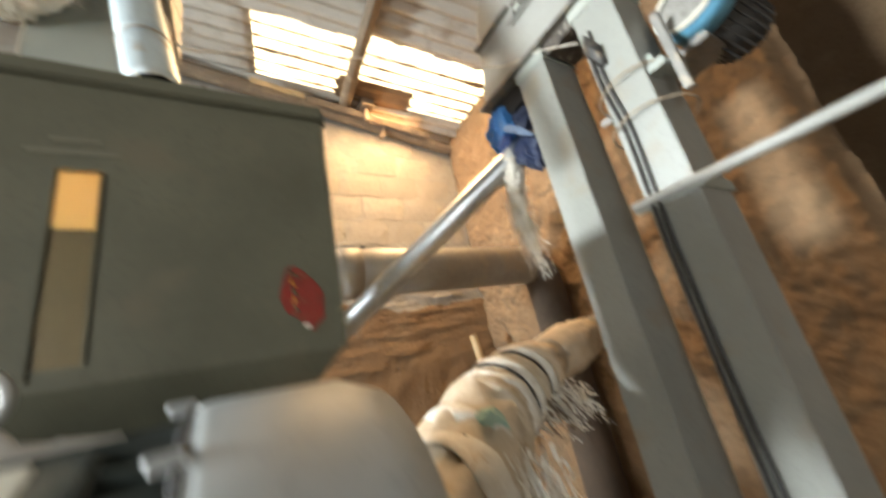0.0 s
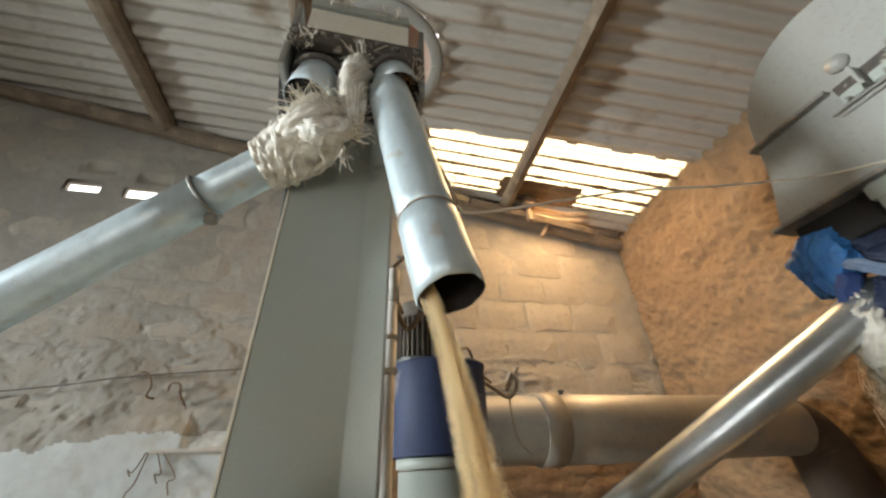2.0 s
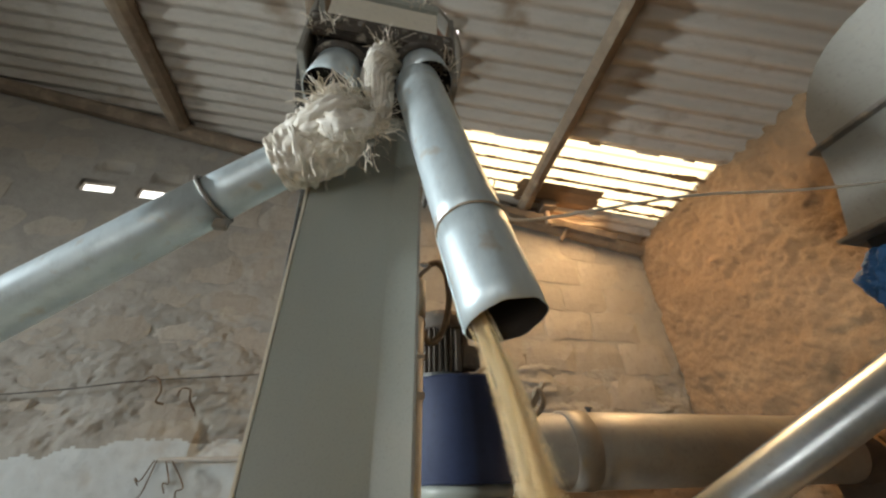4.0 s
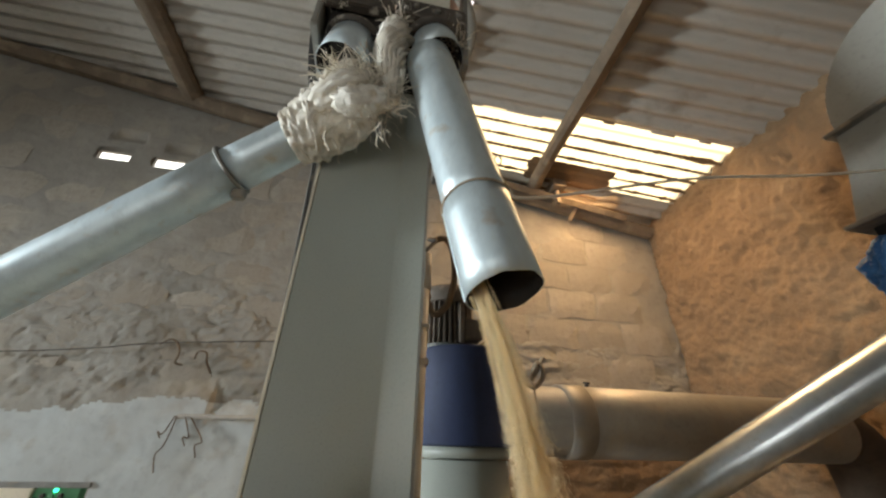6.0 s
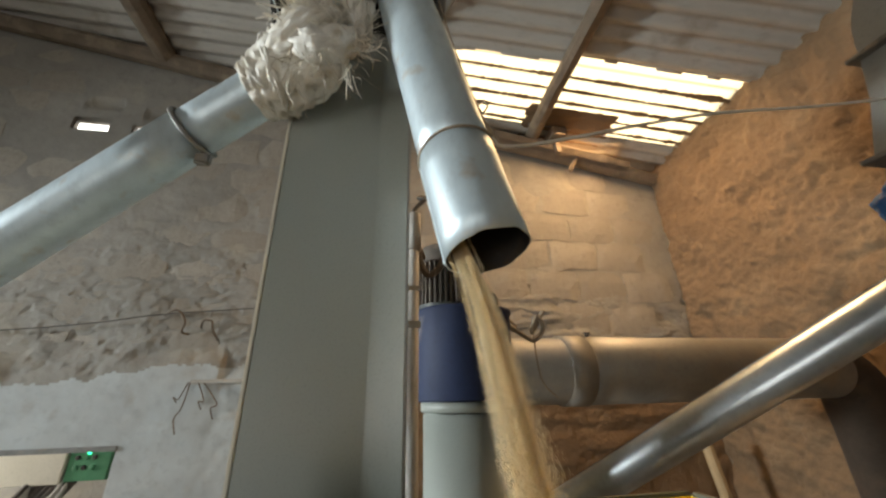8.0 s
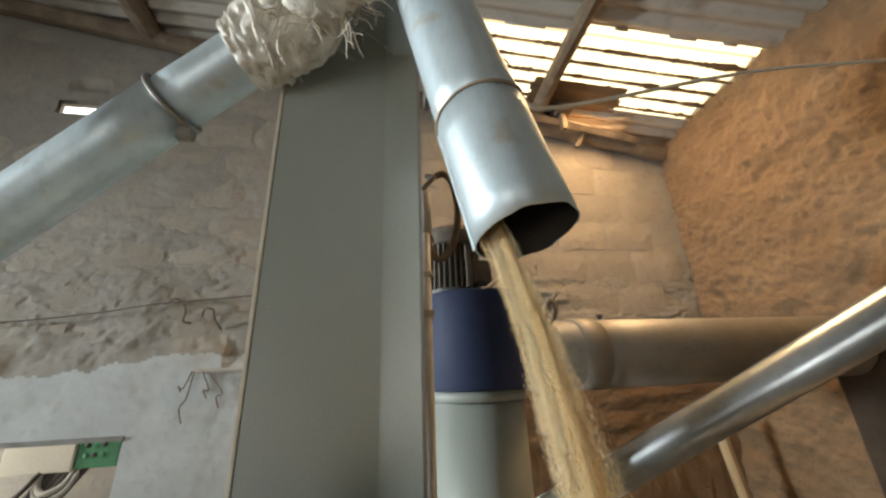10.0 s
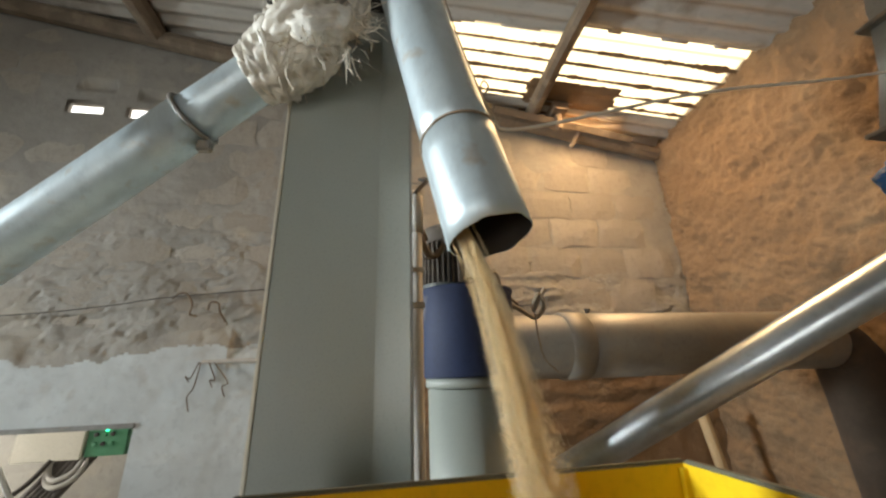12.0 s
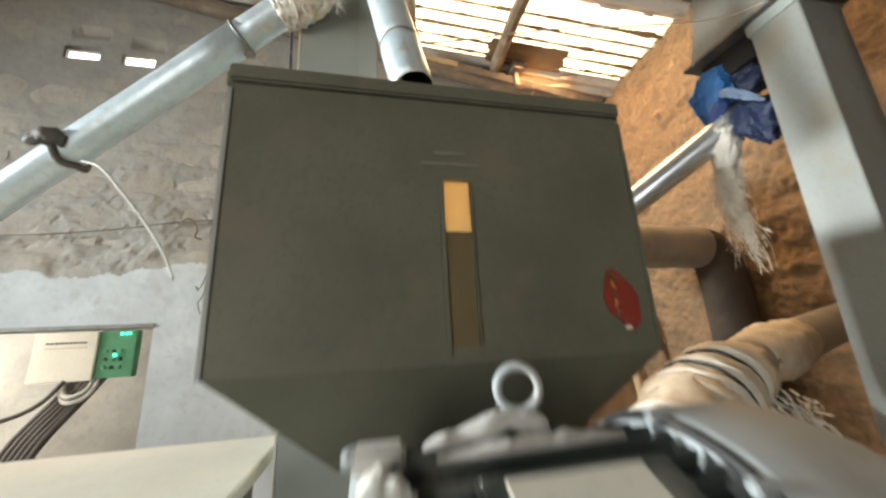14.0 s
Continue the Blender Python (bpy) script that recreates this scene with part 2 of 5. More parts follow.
def basis(d):
    d = Vector(d).normalized()
    u = d.cross(Vector((0, 0, 1)))
    if u.length < 1e-4:
        u = Vector((1, 0, 0))
    u.normalize()
    return d, u, u.cross(d).normalized()


def tube(bm, pts, r, n=12, cap=True, mi=0, wobble=0.0, seed=0):
    """A tube along pts; r is a number or a list."""
    pts = [Vector(p) for p in pts]
    rings = []
    for i, p in enumerate(pts):
        d = pts[min(i + 1, len(pts) - 1)] - pts[max(i - 1, 0)]
        _, u, w = basis(d)
        if i and u.dot(last) < 0:
            u, w = -u, -w
        last = u
        rad = r[i] if isinstance(r, (list, tuple)) else r
        ring = []
        for k in range(n):
            a = 2 * math.pi * k / n
            rr = rad * (1 + wobble * noise.noise(Vector((math.cos(a) * 1.7, math.sin(a) * 1.7, i * 0.45 + seed * 7.1))))
            ring.append(bm.verts.new(p + u * math.cos(a) * rr + w * math.sin(a) * rr))
        rings.append(ring)
    for a, b in zip(rings, rings[1:]):
        for k in range(n):
            f = bm.faces.new((a[k], a[(k + 1) % n], b[(k + 1) % n], b[k]))
            f.material_index = mi
    if cap:
        for ring in (rings[0], rings[-1]):
            bm.faces.new(ring).material_index = mi
    return bm


def tubed(*a, **k):
    return tube(bmesh.new(), *a, **k)


def pipe_shell(bm, p0, p1, r, wall=0.0015, n=32, steps=6, dent=0.0, ragged=0.0):
    """An open pipe with an inner face (material 1)."""
    p0, p1 = Vector(p0), Vector(p1)
    _, u, w = basis(p1 - p0)
    rings = {}
    for side, rad in ((0, r), (1, r - wall)):
        for i in range(steps + 1):
            p = p0.lerp(p1, i / steps)
            cut = ragged if i == steps else 0.0
            ring = []
            for k in range(n):
                a = 2 * math.pi * k / n
                rr = rad * (1 + dent * noise.noise(Vector((math.cos(a) * 1.2, math.sin(a) * 1.2, i * 0.6))))
                ring.append(bm.verts.new(p + u * math.cos(a) * rr + w * math.sin(a) * rr + (p1 - p0).normalized() * cut * noise.noise(Vector((round(k / 2.5) * 1.37, 0.4, 0.2)))))
            rings[side, i] = ring
    for side in (0, 1):
        for i in range(steps):
            a, b = rings[side, i], rings[side, i + 1]
            for k in range(n):
                bm.faces.new((a[k], a[(k + 1) % n], b[(k + 1) % n], b[k])).material_index = side
    for i in (0, steps):
        a, b = rings[0, i], rings[1, i]
        for k in range(n):
            bm.faces.new((a[k], a[(k + 1) % n], b[(k + 1) % n], b[k]))
    return bm


def ring_band(bm, c, axis, r, minor, n=28, m=8, jitter=0.0, seed=0):
    d, u, w = basis(axis)
    c = Vector(c)
    pts = []
    for k in range(n + 1):
        a = 2 * math.pi * (k % n) / n
        o = jitter * noise.noise(Vector((math.cos(a), math.sin(a), seed * 3.3)))
        pts.append(c + (u * math.cos(a) + w * math.sin(a)) * (r + o * 0.4) + d * o)
    rings = []
    for k in range(n):
        t = (pts[k + 1] - pts[k - 1 if k else n - 1]).normalized()
        out = (pts[k] - c).normalized()
        side = t.cross(out)
        rings.append([bm.verts.new(pts[k] + (out * math.cos(2 * math.pi * j / m) + side * math.sin(2 * math.pi * j / m)) * minor) for j in range(m)])
    for k in range(n):
        a, b = rings[k], rings[(k + 1) % n]
        for j in range(m):
            bm.faces.new((a[j], a[(j + 1) % m], b[(j + 1) % m], b[j]))
    return bm


def wrap_strip(bm, c, axis, r, half, thick, start=0.0, n=72, seed=0):
    """A flattened, creased strip of cloth wound once round a pipe."""
    d, u, w = basis(axis)
    c = Vector(c)
    rows = []
    for k in range(n):
        a = 2 * math.pi * k / n
        q = Vector((math.cos(a), math.sin(a), seed * 2.7))
        width = half * (0.45 + 0.75 * abs(math.sin(a * 0.5 + start)) + 0.25 * noise.noise(q * 1.7))
        shift = 0.012 * noise.noise(q * 1.3 + Vector((5, 1, 0)))
        out = u * math.cos(a) + w * math.sin(a)
        row = []
        for j, v in enumerate((-1, -.86, -.7, -.52, -.35, -.18, 0, .18, .35, .52, .7, .86, 1)):
            h = thick * (1 - v * v) + 0.006 * noise.noise(Vector((q.x * 2.2, q.y * 2.2, v * 3.5 + seed))) + 0.0035 * noise.noise(Vector((q.x * 5, q.y * 5, v * 7 + seed * 3)))
            row.append(bm.verts.new(c + out * (r + h) + d * (v * width + shift)))
        row += [bm.verts.new(c + out * (r - 0.006) + d * (v * width + shift)) for v in (.8, -.8)]
        rows.append(row)
    m = len(rows[0])
    for k in range(n):
        a, b = rows[k], rows[(k + 1) % n]
        for j in range(m):
            bm.faces.new((a[j], a[(j + 1) % m], b[(j + 1) % m], b[j]))
    return bm


def lathe(bm, c, axis, profile, n=32, mi=0, close=True):
    """profile: (distance along axis, radius)."""
    d, u, w = basis(axis)
    c = Vector(c)
    rings = [[bm.verts.new(c + d * h + (u * math.cos(2 * math.pi * k / n) + w * math.sin(2 * math.pi * k / n)) * r) for k in range(n)] for h, r in profile]
    for a, b in zip(rings, rings[1:]):
        for k in range(n):
            bm.faces.new((a[k], a[(k + 1) % n], b[(k + 1) % n], b[k])).material_index = mi
    if close:
        bm.faces.new(rings[0]).material_index = mi
        bm.faces.new(rings[-1]).material_index = mi
    return bm


def curve_pts(pts, n=8):
    """A smooth line through pts."""
    pts = [Vector(p) for p in pts]
    pts = [pts[0] * 2 - pts[1]] + pts + [pts[-1] * 2 - pts[-2]]
    out = []
    for i in range(1, len(pts) - 2):
        a, b, c, d = pts[i - 1:i + 3]
        for k in range(n):
            t = k / n
            out.append(0.5 * ((2 * b) + (c - a) * t + (2 * a - 5 * b + 4 * c - d) * t * t + (3 * b - a - 3 * c + d) * t ** 3))
    return out + [pts[-2]]


def cloth_sleeve(bm, pts, radii, n=40, folds=7, depth=0.16, twist=1.5, seed=0, cap=True, crumple=1.4):
    """Crumpled cloth wound about a pipe."""
    line = curve_pts(pts, 8)
    m = len(line)
    rings = []
    for i, p in enumerate(line):
        d = line[min(i + 1, m - 1)] - line[max(i - 1, 0)]
        _, u, w = basis(d)
        t = i / (m - 1) * (len(radii) - 1)
        k0 = min(int(t), len(radii) - 2)
        r = radii[k0] + (radii[k0 + 1] - radii[k0]) * (t - k0)
        ring = []
        for k in range(n):
            a = 2 * math.pi * k / n
            q = a * folds + twist * i * 0.35
            f = math.sin(q + 2.2 * noise.noise(Vector((math.cos(a), math.sin(a), i * 0.3 + seed))))
            f = abs(f) ** 0.6 - 0.5 + crumple * noise.noise(Vector((math.cos(a) * 2.3, math.sin(a) * 2.3, i * 0.55 + seed * 5)))
            ring.append(bm.verts.new(p + (u * math.cos(a) + w * math.sin(a)) * r * (1 + depth * f)))
        rings.append(ring)
    for a, b in zip(rings, rings[1:]):
        for k in range(n):
            bm.faces.new((a[k], a[(k + 1) % n], b[(k + 1) % n], b[k]))
    if cap:
        bm.faces.new(rings[0]), bm.faces.new(rings[-1])
    return bm


def fringe(bm, base, spread, count, length, way, rng, width=0.0022, curl=0.5):
    """Loose strips that hang from base; each is a thin ribbon with thickness."""
    for _ in range(count):
        p = Vector(base(rng))
        d = (Vector(way) + Vector((rng.uniform(-1, 1), rng.uniform(-1, 1), rng.uniform(-1, 1))) * spread).normalized()
        L = length * rng.uniform(0.35, 1.15)
        side = d.cross(Vector((rng.uniform(-1, 1), rng.uniform(-1, 1), 0.3))).normalized() * width * rng.uniform(0.5, 1.4)
        steps, rows = 6, []
        for i in range(steps + 1):
            rows.append((p - side, p + side, p + d * 0.0008 + side.cross(d) * 0.3))
            d = (d + Vector((rng.uniform(-1, 1), rng.uniform(-1, 1), rng.uniform(-1.15, 0.75))) * curl * 0.6).normalized()
            p = p + d * L / steps
        vv = [[bm.verts.new(c) for c in row] for row in rows]
        for a, b in zip(vv, vv[1:]):
            for k in range(3):
                bm.faces.new((a[k], a[(k + 1) % 3], b[(k + 1) % 3], b[k]))
    return bm


def bundle(bm, c, radii, seed, facets=16, turn=(0, 0, 0), crease=0.05):
    """A bundle of stiff cloth: flat, sharply folded faces on a rounded lump."""
    g = random.Random(seed)
    planes = []
    for _ in range(facets):
        d = Vector((g.gauss(0, 1), g.gauss(0, 1), g.gauss(0, 1))).normalized()
        planes.append((d, g.uniform(0.55, 0.92)))
    m = Matrix.Translation(c) @ pose(0, 0, 0, *turn) @ Matrix.Diagonal((*radii, 1))
    for v in bmesh.ops.create_icosphere(bm, subdivisions=5, radius=1)["verts"]:
        d = v.co.normalized()
        q = Vector((d.x * 4.2 + d.y * 1.5, d.y * 1.4, d.z * 1.6 - d.x))
        r = min([1.0] + [h / d.dot(p) for p, h in planes if d.dot(p) > 0.05])
        ridge = 1 - abs(noise.noise(q + Vector((seed * 3.1, 0, 0)))) * 3.2
        r *= 1 + crease * ridge + 0.35 * crease * noise.noise(d * 9 + Vector((seed, 2, 0)))
        v.co = m @ (d * r)
    return bm


def mop(bm, base, way, count, length, g, width=0.0016, loop=0.016):
    """Tangled strands that hang down in loops; each is a thin three-sided ribbon."""
    for _ in range(count):
        p0, L = Vector(base(g)), length * g.uniform(0.3, 1.1)
        d, u, w = basis(Vector(way) + Vector((g.uniform(-1, 1), g.uniform(-1, 1), 0)) * 0.16)
        f, ph, rad, wd = g.uniform(5, 20), g.uniform(0, 6.3), loop * g.uniform(0.3, 1.2), width * g.uniform(0.5, 1.6)
        rows, steps = [], 16
        for i in range(steps + 1):
            q = i / steps
            p = p0 + d * L * (q + 0.10 * math.sin(f * q * 1.7 + ph)) + (u * math.cos(f * q + ph) + w * math.sin(f * q + ph * 1.3)) * rad * min(1, 3 * q)
            a = ph + 2.5 * q
            s_ = (u * math.cos(a) + w * math.sin(a)) * wd
            rows.append([bm.verts.new(p + s_), bm.verts.new(p - s_), bm.verts.new(p + s_.cross(d).normalized() * wd * 0.4)])
        for a, b in zip(rows, rows[1:]):
            for k in range(3):
                bm.faces.new((a[k], a[(k + 1) % 3], b[(k + 1) % 3], b[k]))
    return bm


def fbm(x, y, z, octaves=4):
    return noise.fractal(Vector((x, y, z)), 0.9, 2.1, octaves)


# ---- setting ----
def roof_z(x, y):
    return 3.99 - 0.17 * (x - 2.61) - 0.04 * (y - 2.2)


XW, YN, YS, XL = 2.61, 3.35, -3.0, -7.0
DOOR_N, DOOR_S = 0.36, -1.1  # dark doorway in the east wall

fl = part("floor", boxed(XL - 0.2, XW + 0.2, YS - 0.2, YN + 0.2, -0.1, 0.0), "concrete")
tagged(fl, "dusty grey concrete floor", "floor", kind="structure")

ground = part("ground", boxed(-200, 200, -200, 200, -0.3, -0.12), "clay")
tagged(ground, "bare brown earth outside the shed", "ground", kind="structure")

HOLES = [(-2.66, -2.42, 4.14, 4.20), (-2.22, -1.98, 4.07, 4.14)]  # hollows where bricks have fallen out
VENTS = [(-2.73, -2.45, 3.90, 4.0), (-2.29, -2.02, 3.885, 3.985)]
HATCH = (-4.2, -1.70, 0.50, 1.545)  # opening to the back room


def north_core():
    bm = bmesh.new()
    y0, y1 = YN + 0.05, YN + 0.2
    top = 4.95
    # piers and bands that leave the two vent slots open
    xa, xb, za, zb = HATCH
    box(bm, XL, XW + 0.2, y0 + 0.12, y1, 0, za)
    box(bm, XL, xa, y0 + 0.12, y1, za, zb)
    box(bm, xb, XW + 0.2, y0 + 0.12, y1, za, zb)
    box(bm, XL, XW + 0.2, y0 + 0.12, y1, zb, 3.6)
    # reveals of the hatch
    box(bm, xb + 0.002, xb + 0.08, YN - 0.015, y0 + 0.118, za, zb)
    box(bm, xa - 0.08, xa - 0.002, YN - 0.015, y0 + 0.118, za, zb)
    box(bm, xa - 0.08, xb + 0.08, YN - 0.015, y0 + 0.118, zb + 0.03, zb + 0.11)
    box(bm, xa - 0.08, xb + 0.08, YN - 0.015, y0 + 0.118, za - 0.08, za - 0.002)
    box(bm, XL, XW + 0.2, y0, y0 + 0.03, 1.8, 3.88)
    xs = [XL, VENTS[0][0], VENTS[0][1], VENTS[1][0], VENTS[1][1], XW + 0.2]
    for a, b in ((0, 1), (2, 3), (4, 5)):
        box(bm, xs[a], xs[b], y0, y0 + 0.03, 3.88, 4.005)
    box(bm, XL, 0.3, y0, y0 + 0.03, 4.005, 4.42)
    box(bm, 0.3, XW + 0.2, y0, y1, 4.005, 4.02)
    box(bm, XL, -2.4, y0, y1, 4.42, 4.80)
    box(bm, XL, -4.6, y0, y1, 4.80, 5.15)
    return bm


def coat(x, z):
    """How far the coat of mortar and plaster stands proud of the wall's face (metres, to the room)."""
    edge = 1.93 + 0.10 * fbm(x * 2.2, z * 0.3, 1.0) + (0.05 if x < -1.2 else -0.1)
    if x > -0.2:
        edge -= 1.2
    lump = fbm(x * 3.1, z * 4.3, 5.0)
    fine = fbm(x * 14, z * 17, 9.0)
    low = 0.034 + 0.006 * lump + 0.0025 * fine
    if z < edge:
        return low
    for a, b, c, d in HOLES:
        if a + 0.03 * fine < x < b + 0.03 * lump and c + 0.02 * fine < z < d + 0.02 * lump:
            return -0.044
    k = max(0.0, min(1.0, ((3.25 if x < 0 else 2.75) + 0.35 * fbm(x * 0.9, z * 0.9, 3.0) - z) / 0.7))
    if x > -0.2:
        k *= 0.4 + 0.6 * max(0.0, min(1.0, (z - 1.75) / 0.4))
    rough = abs(fbm(x * 4.5, z * 13, 2.0))
    flake = round(3.2 * fbm(x * 1.9, z * (6.5 if x < -0.2 else 10.0), 17.0)) / 3.2
    crack = max(0.0, 1 - abs(fbm(x * 1.5, z * 4.6, 23.0)) / 0.045)
    patch = max(0.0, fbm(x * 1.1 + 4, z * 1.4, 7.0) + (0.22 if x < -0.3 else 0.02)) * 0.018
    high = (-0.013 if x < -0.2 else -0.019) + patch + k * (0.008 + 0.006 * lump + 0.004 * rough + (0.024 if x < -0.2 else 0.040) * flake - (0.016 if x < -0.2 else 0.026) * crack) + (0.0007 + 0.0028 * k) * fine + 0.002 * k * fbm(x * 31, z * 37, 13.0)
    blend = max(0.0, 1 - (z - edge) / 0.16) ** 1.5
    return high + blend * (low - high)


def north_coat():
    bm = bmesh.new()
    xs = [XL + 0.1 * k for k in range(40)] + [-3.0 + 0.0125 * k for k in range(460)]
    xs = [x for x in xs if x < XW - 0.01] + [XW]
    zs = [0.06 * k for k in range(22)] + [1.30 + 0.0135 * k for k in range(193)] + [3.91 + 0.035 * k for k in range(41)]
    nz = len(zs) - 1
    grid = {}
    for i, x in enumerate(xs):
        for j in range(nz + 1):
            z = zs[j]
            if z > roof_z(x, YN) + 0.02:
                continue
            grid[i, j] = bm.verts.new((x, YN - coat(x, z), z))
    for i in range(len(xs) - 1):
        for j in range(nz):
            q = [grid.get(k) for k in ((i, j), (i + 1, j), (i + 1, j + 1), (i, j + 1))]
            if None in q:
                continue
            cx, cz = (xs[i] + xs[i + 1]) / 2, (zs[j] + zs[j + 1]) / 2
            if any(a < cx < b and c < cz < d for a, b, c, d in VENTS + [HATCH]):
                continue
            f = bm.faces.new(q)
            f.material_index = 1 if cz < 1.93 + 0.10 * fbm(cx * 2.2, cz * 0.3, 1.0) + 0.05 and cx < -0.2 else 0
            if cx > 0.1 and cz < 1.90 + 0.12 * fbm(cx * 1.9, cz * 2.3, 44.0):
                f.material_index = 2
    return bm


bright = part("backdrop", boxed(-7.5, -1.2, YN + 1.5, YN + 1.52, 3.6, 8.0), "sky_white")
tagged(bright, "overexposed white daylight outside the wall vents", "backdrop", kind="structure")
wall_n = part("wall_north", north_core(), "mortar")
tagged(wall_n, "dusty concrete block wall with crumbling mortar and grey plaster", "wall", kind="structure")
part("mortar_coat", north_coat(), ["mortar", "plaster", "clay"], wall_n, "uneven mortar coat with smooth grey plaster below", smooth=True)
# dark strip draws the line of shade under the plaster's lower edge
part("lintel", boxed(HATCH[0] - 0.06, HATCH[1] + 0.01, YN - 0.045, YN + 0.165, HATCH[3] - 0.005, HATCH[3] + 0.024, bevel=.005), "steel", wall_n, "lintel strip, dark for the shaded line over the hatch")


def back_room():
    """The room behind the hatch; its unseen west opening is added for the fill lamp."""
    bm = bmesh.new()
    x0, x1, ya, yb, top = -6.0, -0.9, YN + 0.2, 5.75, 2.6
    box(bm, x0, x1, yb, yb + 0.15, 0, top)
    box(bm, x1, x1 + 0.12, ya, yb + 0.15, 0, top)
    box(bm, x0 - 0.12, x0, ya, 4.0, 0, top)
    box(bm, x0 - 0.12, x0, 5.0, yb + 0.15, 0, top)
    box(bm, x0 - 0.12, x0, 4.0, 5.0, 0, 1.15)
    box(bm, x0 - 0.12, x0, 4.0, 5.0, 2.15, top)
    box(bm, x0 - 0.12, x1 + 0.12, ya, yb + 0.15, top, top + 0.1)
    box(bm, x0 - 0.12, x1 + 0.12, ya, yb + 0.15, -0.1, 0)
    return bm


tagged(part("wall_back_room", back_room(), "mortar"), "dusty mortar walls of the back room behind the hatch", "wall", kind="structure")


def east_coat(ya, yb, step):
    bm = bmesh.new()
    ny, nz = int((yb - ya) / step), int(4.3 / step)
    grid = {}
    for i in range(ny + 1):
        for j in range(nz + 1):
            y, z = ya + (yb - ya) * i / ny, 4.3 * j / nz
            big = fbm(y * 1.6, z * 1.6, 11.0)
            mid = fbm(y * 6.5, z * 5.2, 21.0, 5)
            lump = max(-0.1, fbm(y * 22, z * 17, 31.0, 3))
            fine = fbm(y * 40, z * 34, 41.0, 3)
            edge = 0.05 * max(0.0, 1 - abs(y - DOOR_N) / 0.06)
            grid[i, j] = bm.verts.new((XW - 0.03 - 0.03 * big - 0.026 * mid - 0.024 * lump - 0.011 * fine + 0.02 * max(0.0, -0.25 - mid) + edge, y + 0.04 * fbm(z * 3, 7, y) * (i == 0), z))
    for i in range(ny):
        for j in range(nz):
            if 4.3 * j / nz > roof_z(XW, ya + (yb - ya) * i / ny) + 0.03:
                continue
            bm.faces.new([grid[k] for k in ((i, j), (i + 1, j), (i + 1, j + 1), (i, j + 1))])
    return bm


def east_core():
    bm = bmesh.new()
    box(bm, XW + 0.06, XW + 0.2, DOOR_N + 0.02, YN + 0.05, 0, 4.2)
    box(bm, XW + 0.06, XW + 0.2, YS, DOOR_S, 0, 4.3)
    # the unlit store room behind the doorway
    box(bm, XW + 2.4, XW + 2.5, YS, 2.0, 0, 4.3)
    box(bm, XW + 0.2, XW + 2.4, 1.9, 2.0, 0, 4.3)
    box(bm, XW + 0.2, XW + 2.4, YS - 0.1, YS, 0, 4.3)
    box(bm, XW + 0.15, XW + 2.5, YS - 0.1, 2.0, 4.2, 4.3)
    box(bm, XW + 0.15, XW + 2.5, YS - 0.1, 2.0, -0.1, 0)
    return bm


wall_e = part("wall_east", east_core(), "clay")
tagged(wall_e, "lumpy clay-plastered wall caked with tan dust", "wall", kind="structure")
part("clay_coat", east_coat(DOOR_N, YN, 0.0165), "clay", wall_e, smooth=True)
part("clay_coat", east_coat(YS, DOOR_S, 0.08), "clay", wall_e, smooth=True)


def west_wall():
    bm = bmesh.new()
    x0, x1 = XL - 0.2, XL
    box(bm, x0 - 0.45, x1, YS, YN, 0, 2.18)
    box(bm, x0, x1, YS, 0.92, 2.18, 2.74)
    box(bm, x0, x1, 1.98, YN, 2.18, 2.74)
    # unseen extra depth over the window, added to cut its light on the roof
    box(bm, x0 - 0.45, x1, YS, YN, 2.74, 5.75)
    return bm


def south_wall():
    bm = bmesh.new()
    y0, y1 = YS - 0.2, YS
    # opening at x -3.3 to -1.9 is added for the unseen fill lamp
    box(bm, XL, -3.3, y0, y1, 0, 5.1)
    box(bm, XL, -4.6, y0, y1, 5.1, 5.5)
    box(bm, -1.9, XW + 0.2, y0, y1, 0, 4.0)
    box(bm, -3.3, -1.9, y0, y1, 2.45, 5.0)
    box(bm, -1.9, 0.4, y0, y1, 4.0, 4.6)
    return bm


tagged(part("wall_west", west_wall(), "mortar"), "rough grey mortar wall, deepened above its window to shape the light", "wall", kind="structure")
tagged(part("wall_south", south_wall(), "mortar"), "unseen rough grey mortar wall with an opening added for fill light", "wall", kind="structure")

# roof: corrugated sheets, with torn roof light and round vent
PITCH, AMP, YAW = 0.128, 0.023, radians(-6.5)
RING_C, RING_R = (-0.13, 2.02), 0.41
cy, sy = math.cos(YAW), math.sin(YAW)


def corrugated(u0, u1, v0, v1, keep, lift=0.0, seg=10, ustep=0.09):
    bm = bmesh.new()
    nu, nv = max(2, int((u1 - u0) / ustep)), int((v1 - v0) / PITCH * seg)
    grid = {}
    for i in range(nu + 1):
        for j in range(nv + 1):
            u, v = u0 + (u1 - u0) * i / nu, v0 + (v1 - v0) * j / nv
            x, y = u * cy - v * sy, u * sy + v * cy
            if not keep(x, y, u, v):
                continue
            grid[i, j] = bm.verts.new((x, y, roof_z(x, y) + lift + AMP * math.sin(2 * math.pi * v / PITCH) + 0.007 * (u / 1.45 - math.floor(u / 1.45))))
    for i in range(nu):
        for j in range(nv):
            q = [grid.get(k) for k in ((i, j), (i + 1, j), (i + 1, j + 1), (i, j + 1))]
            if None not in q:
                bm.faces.new(q)
    return bm


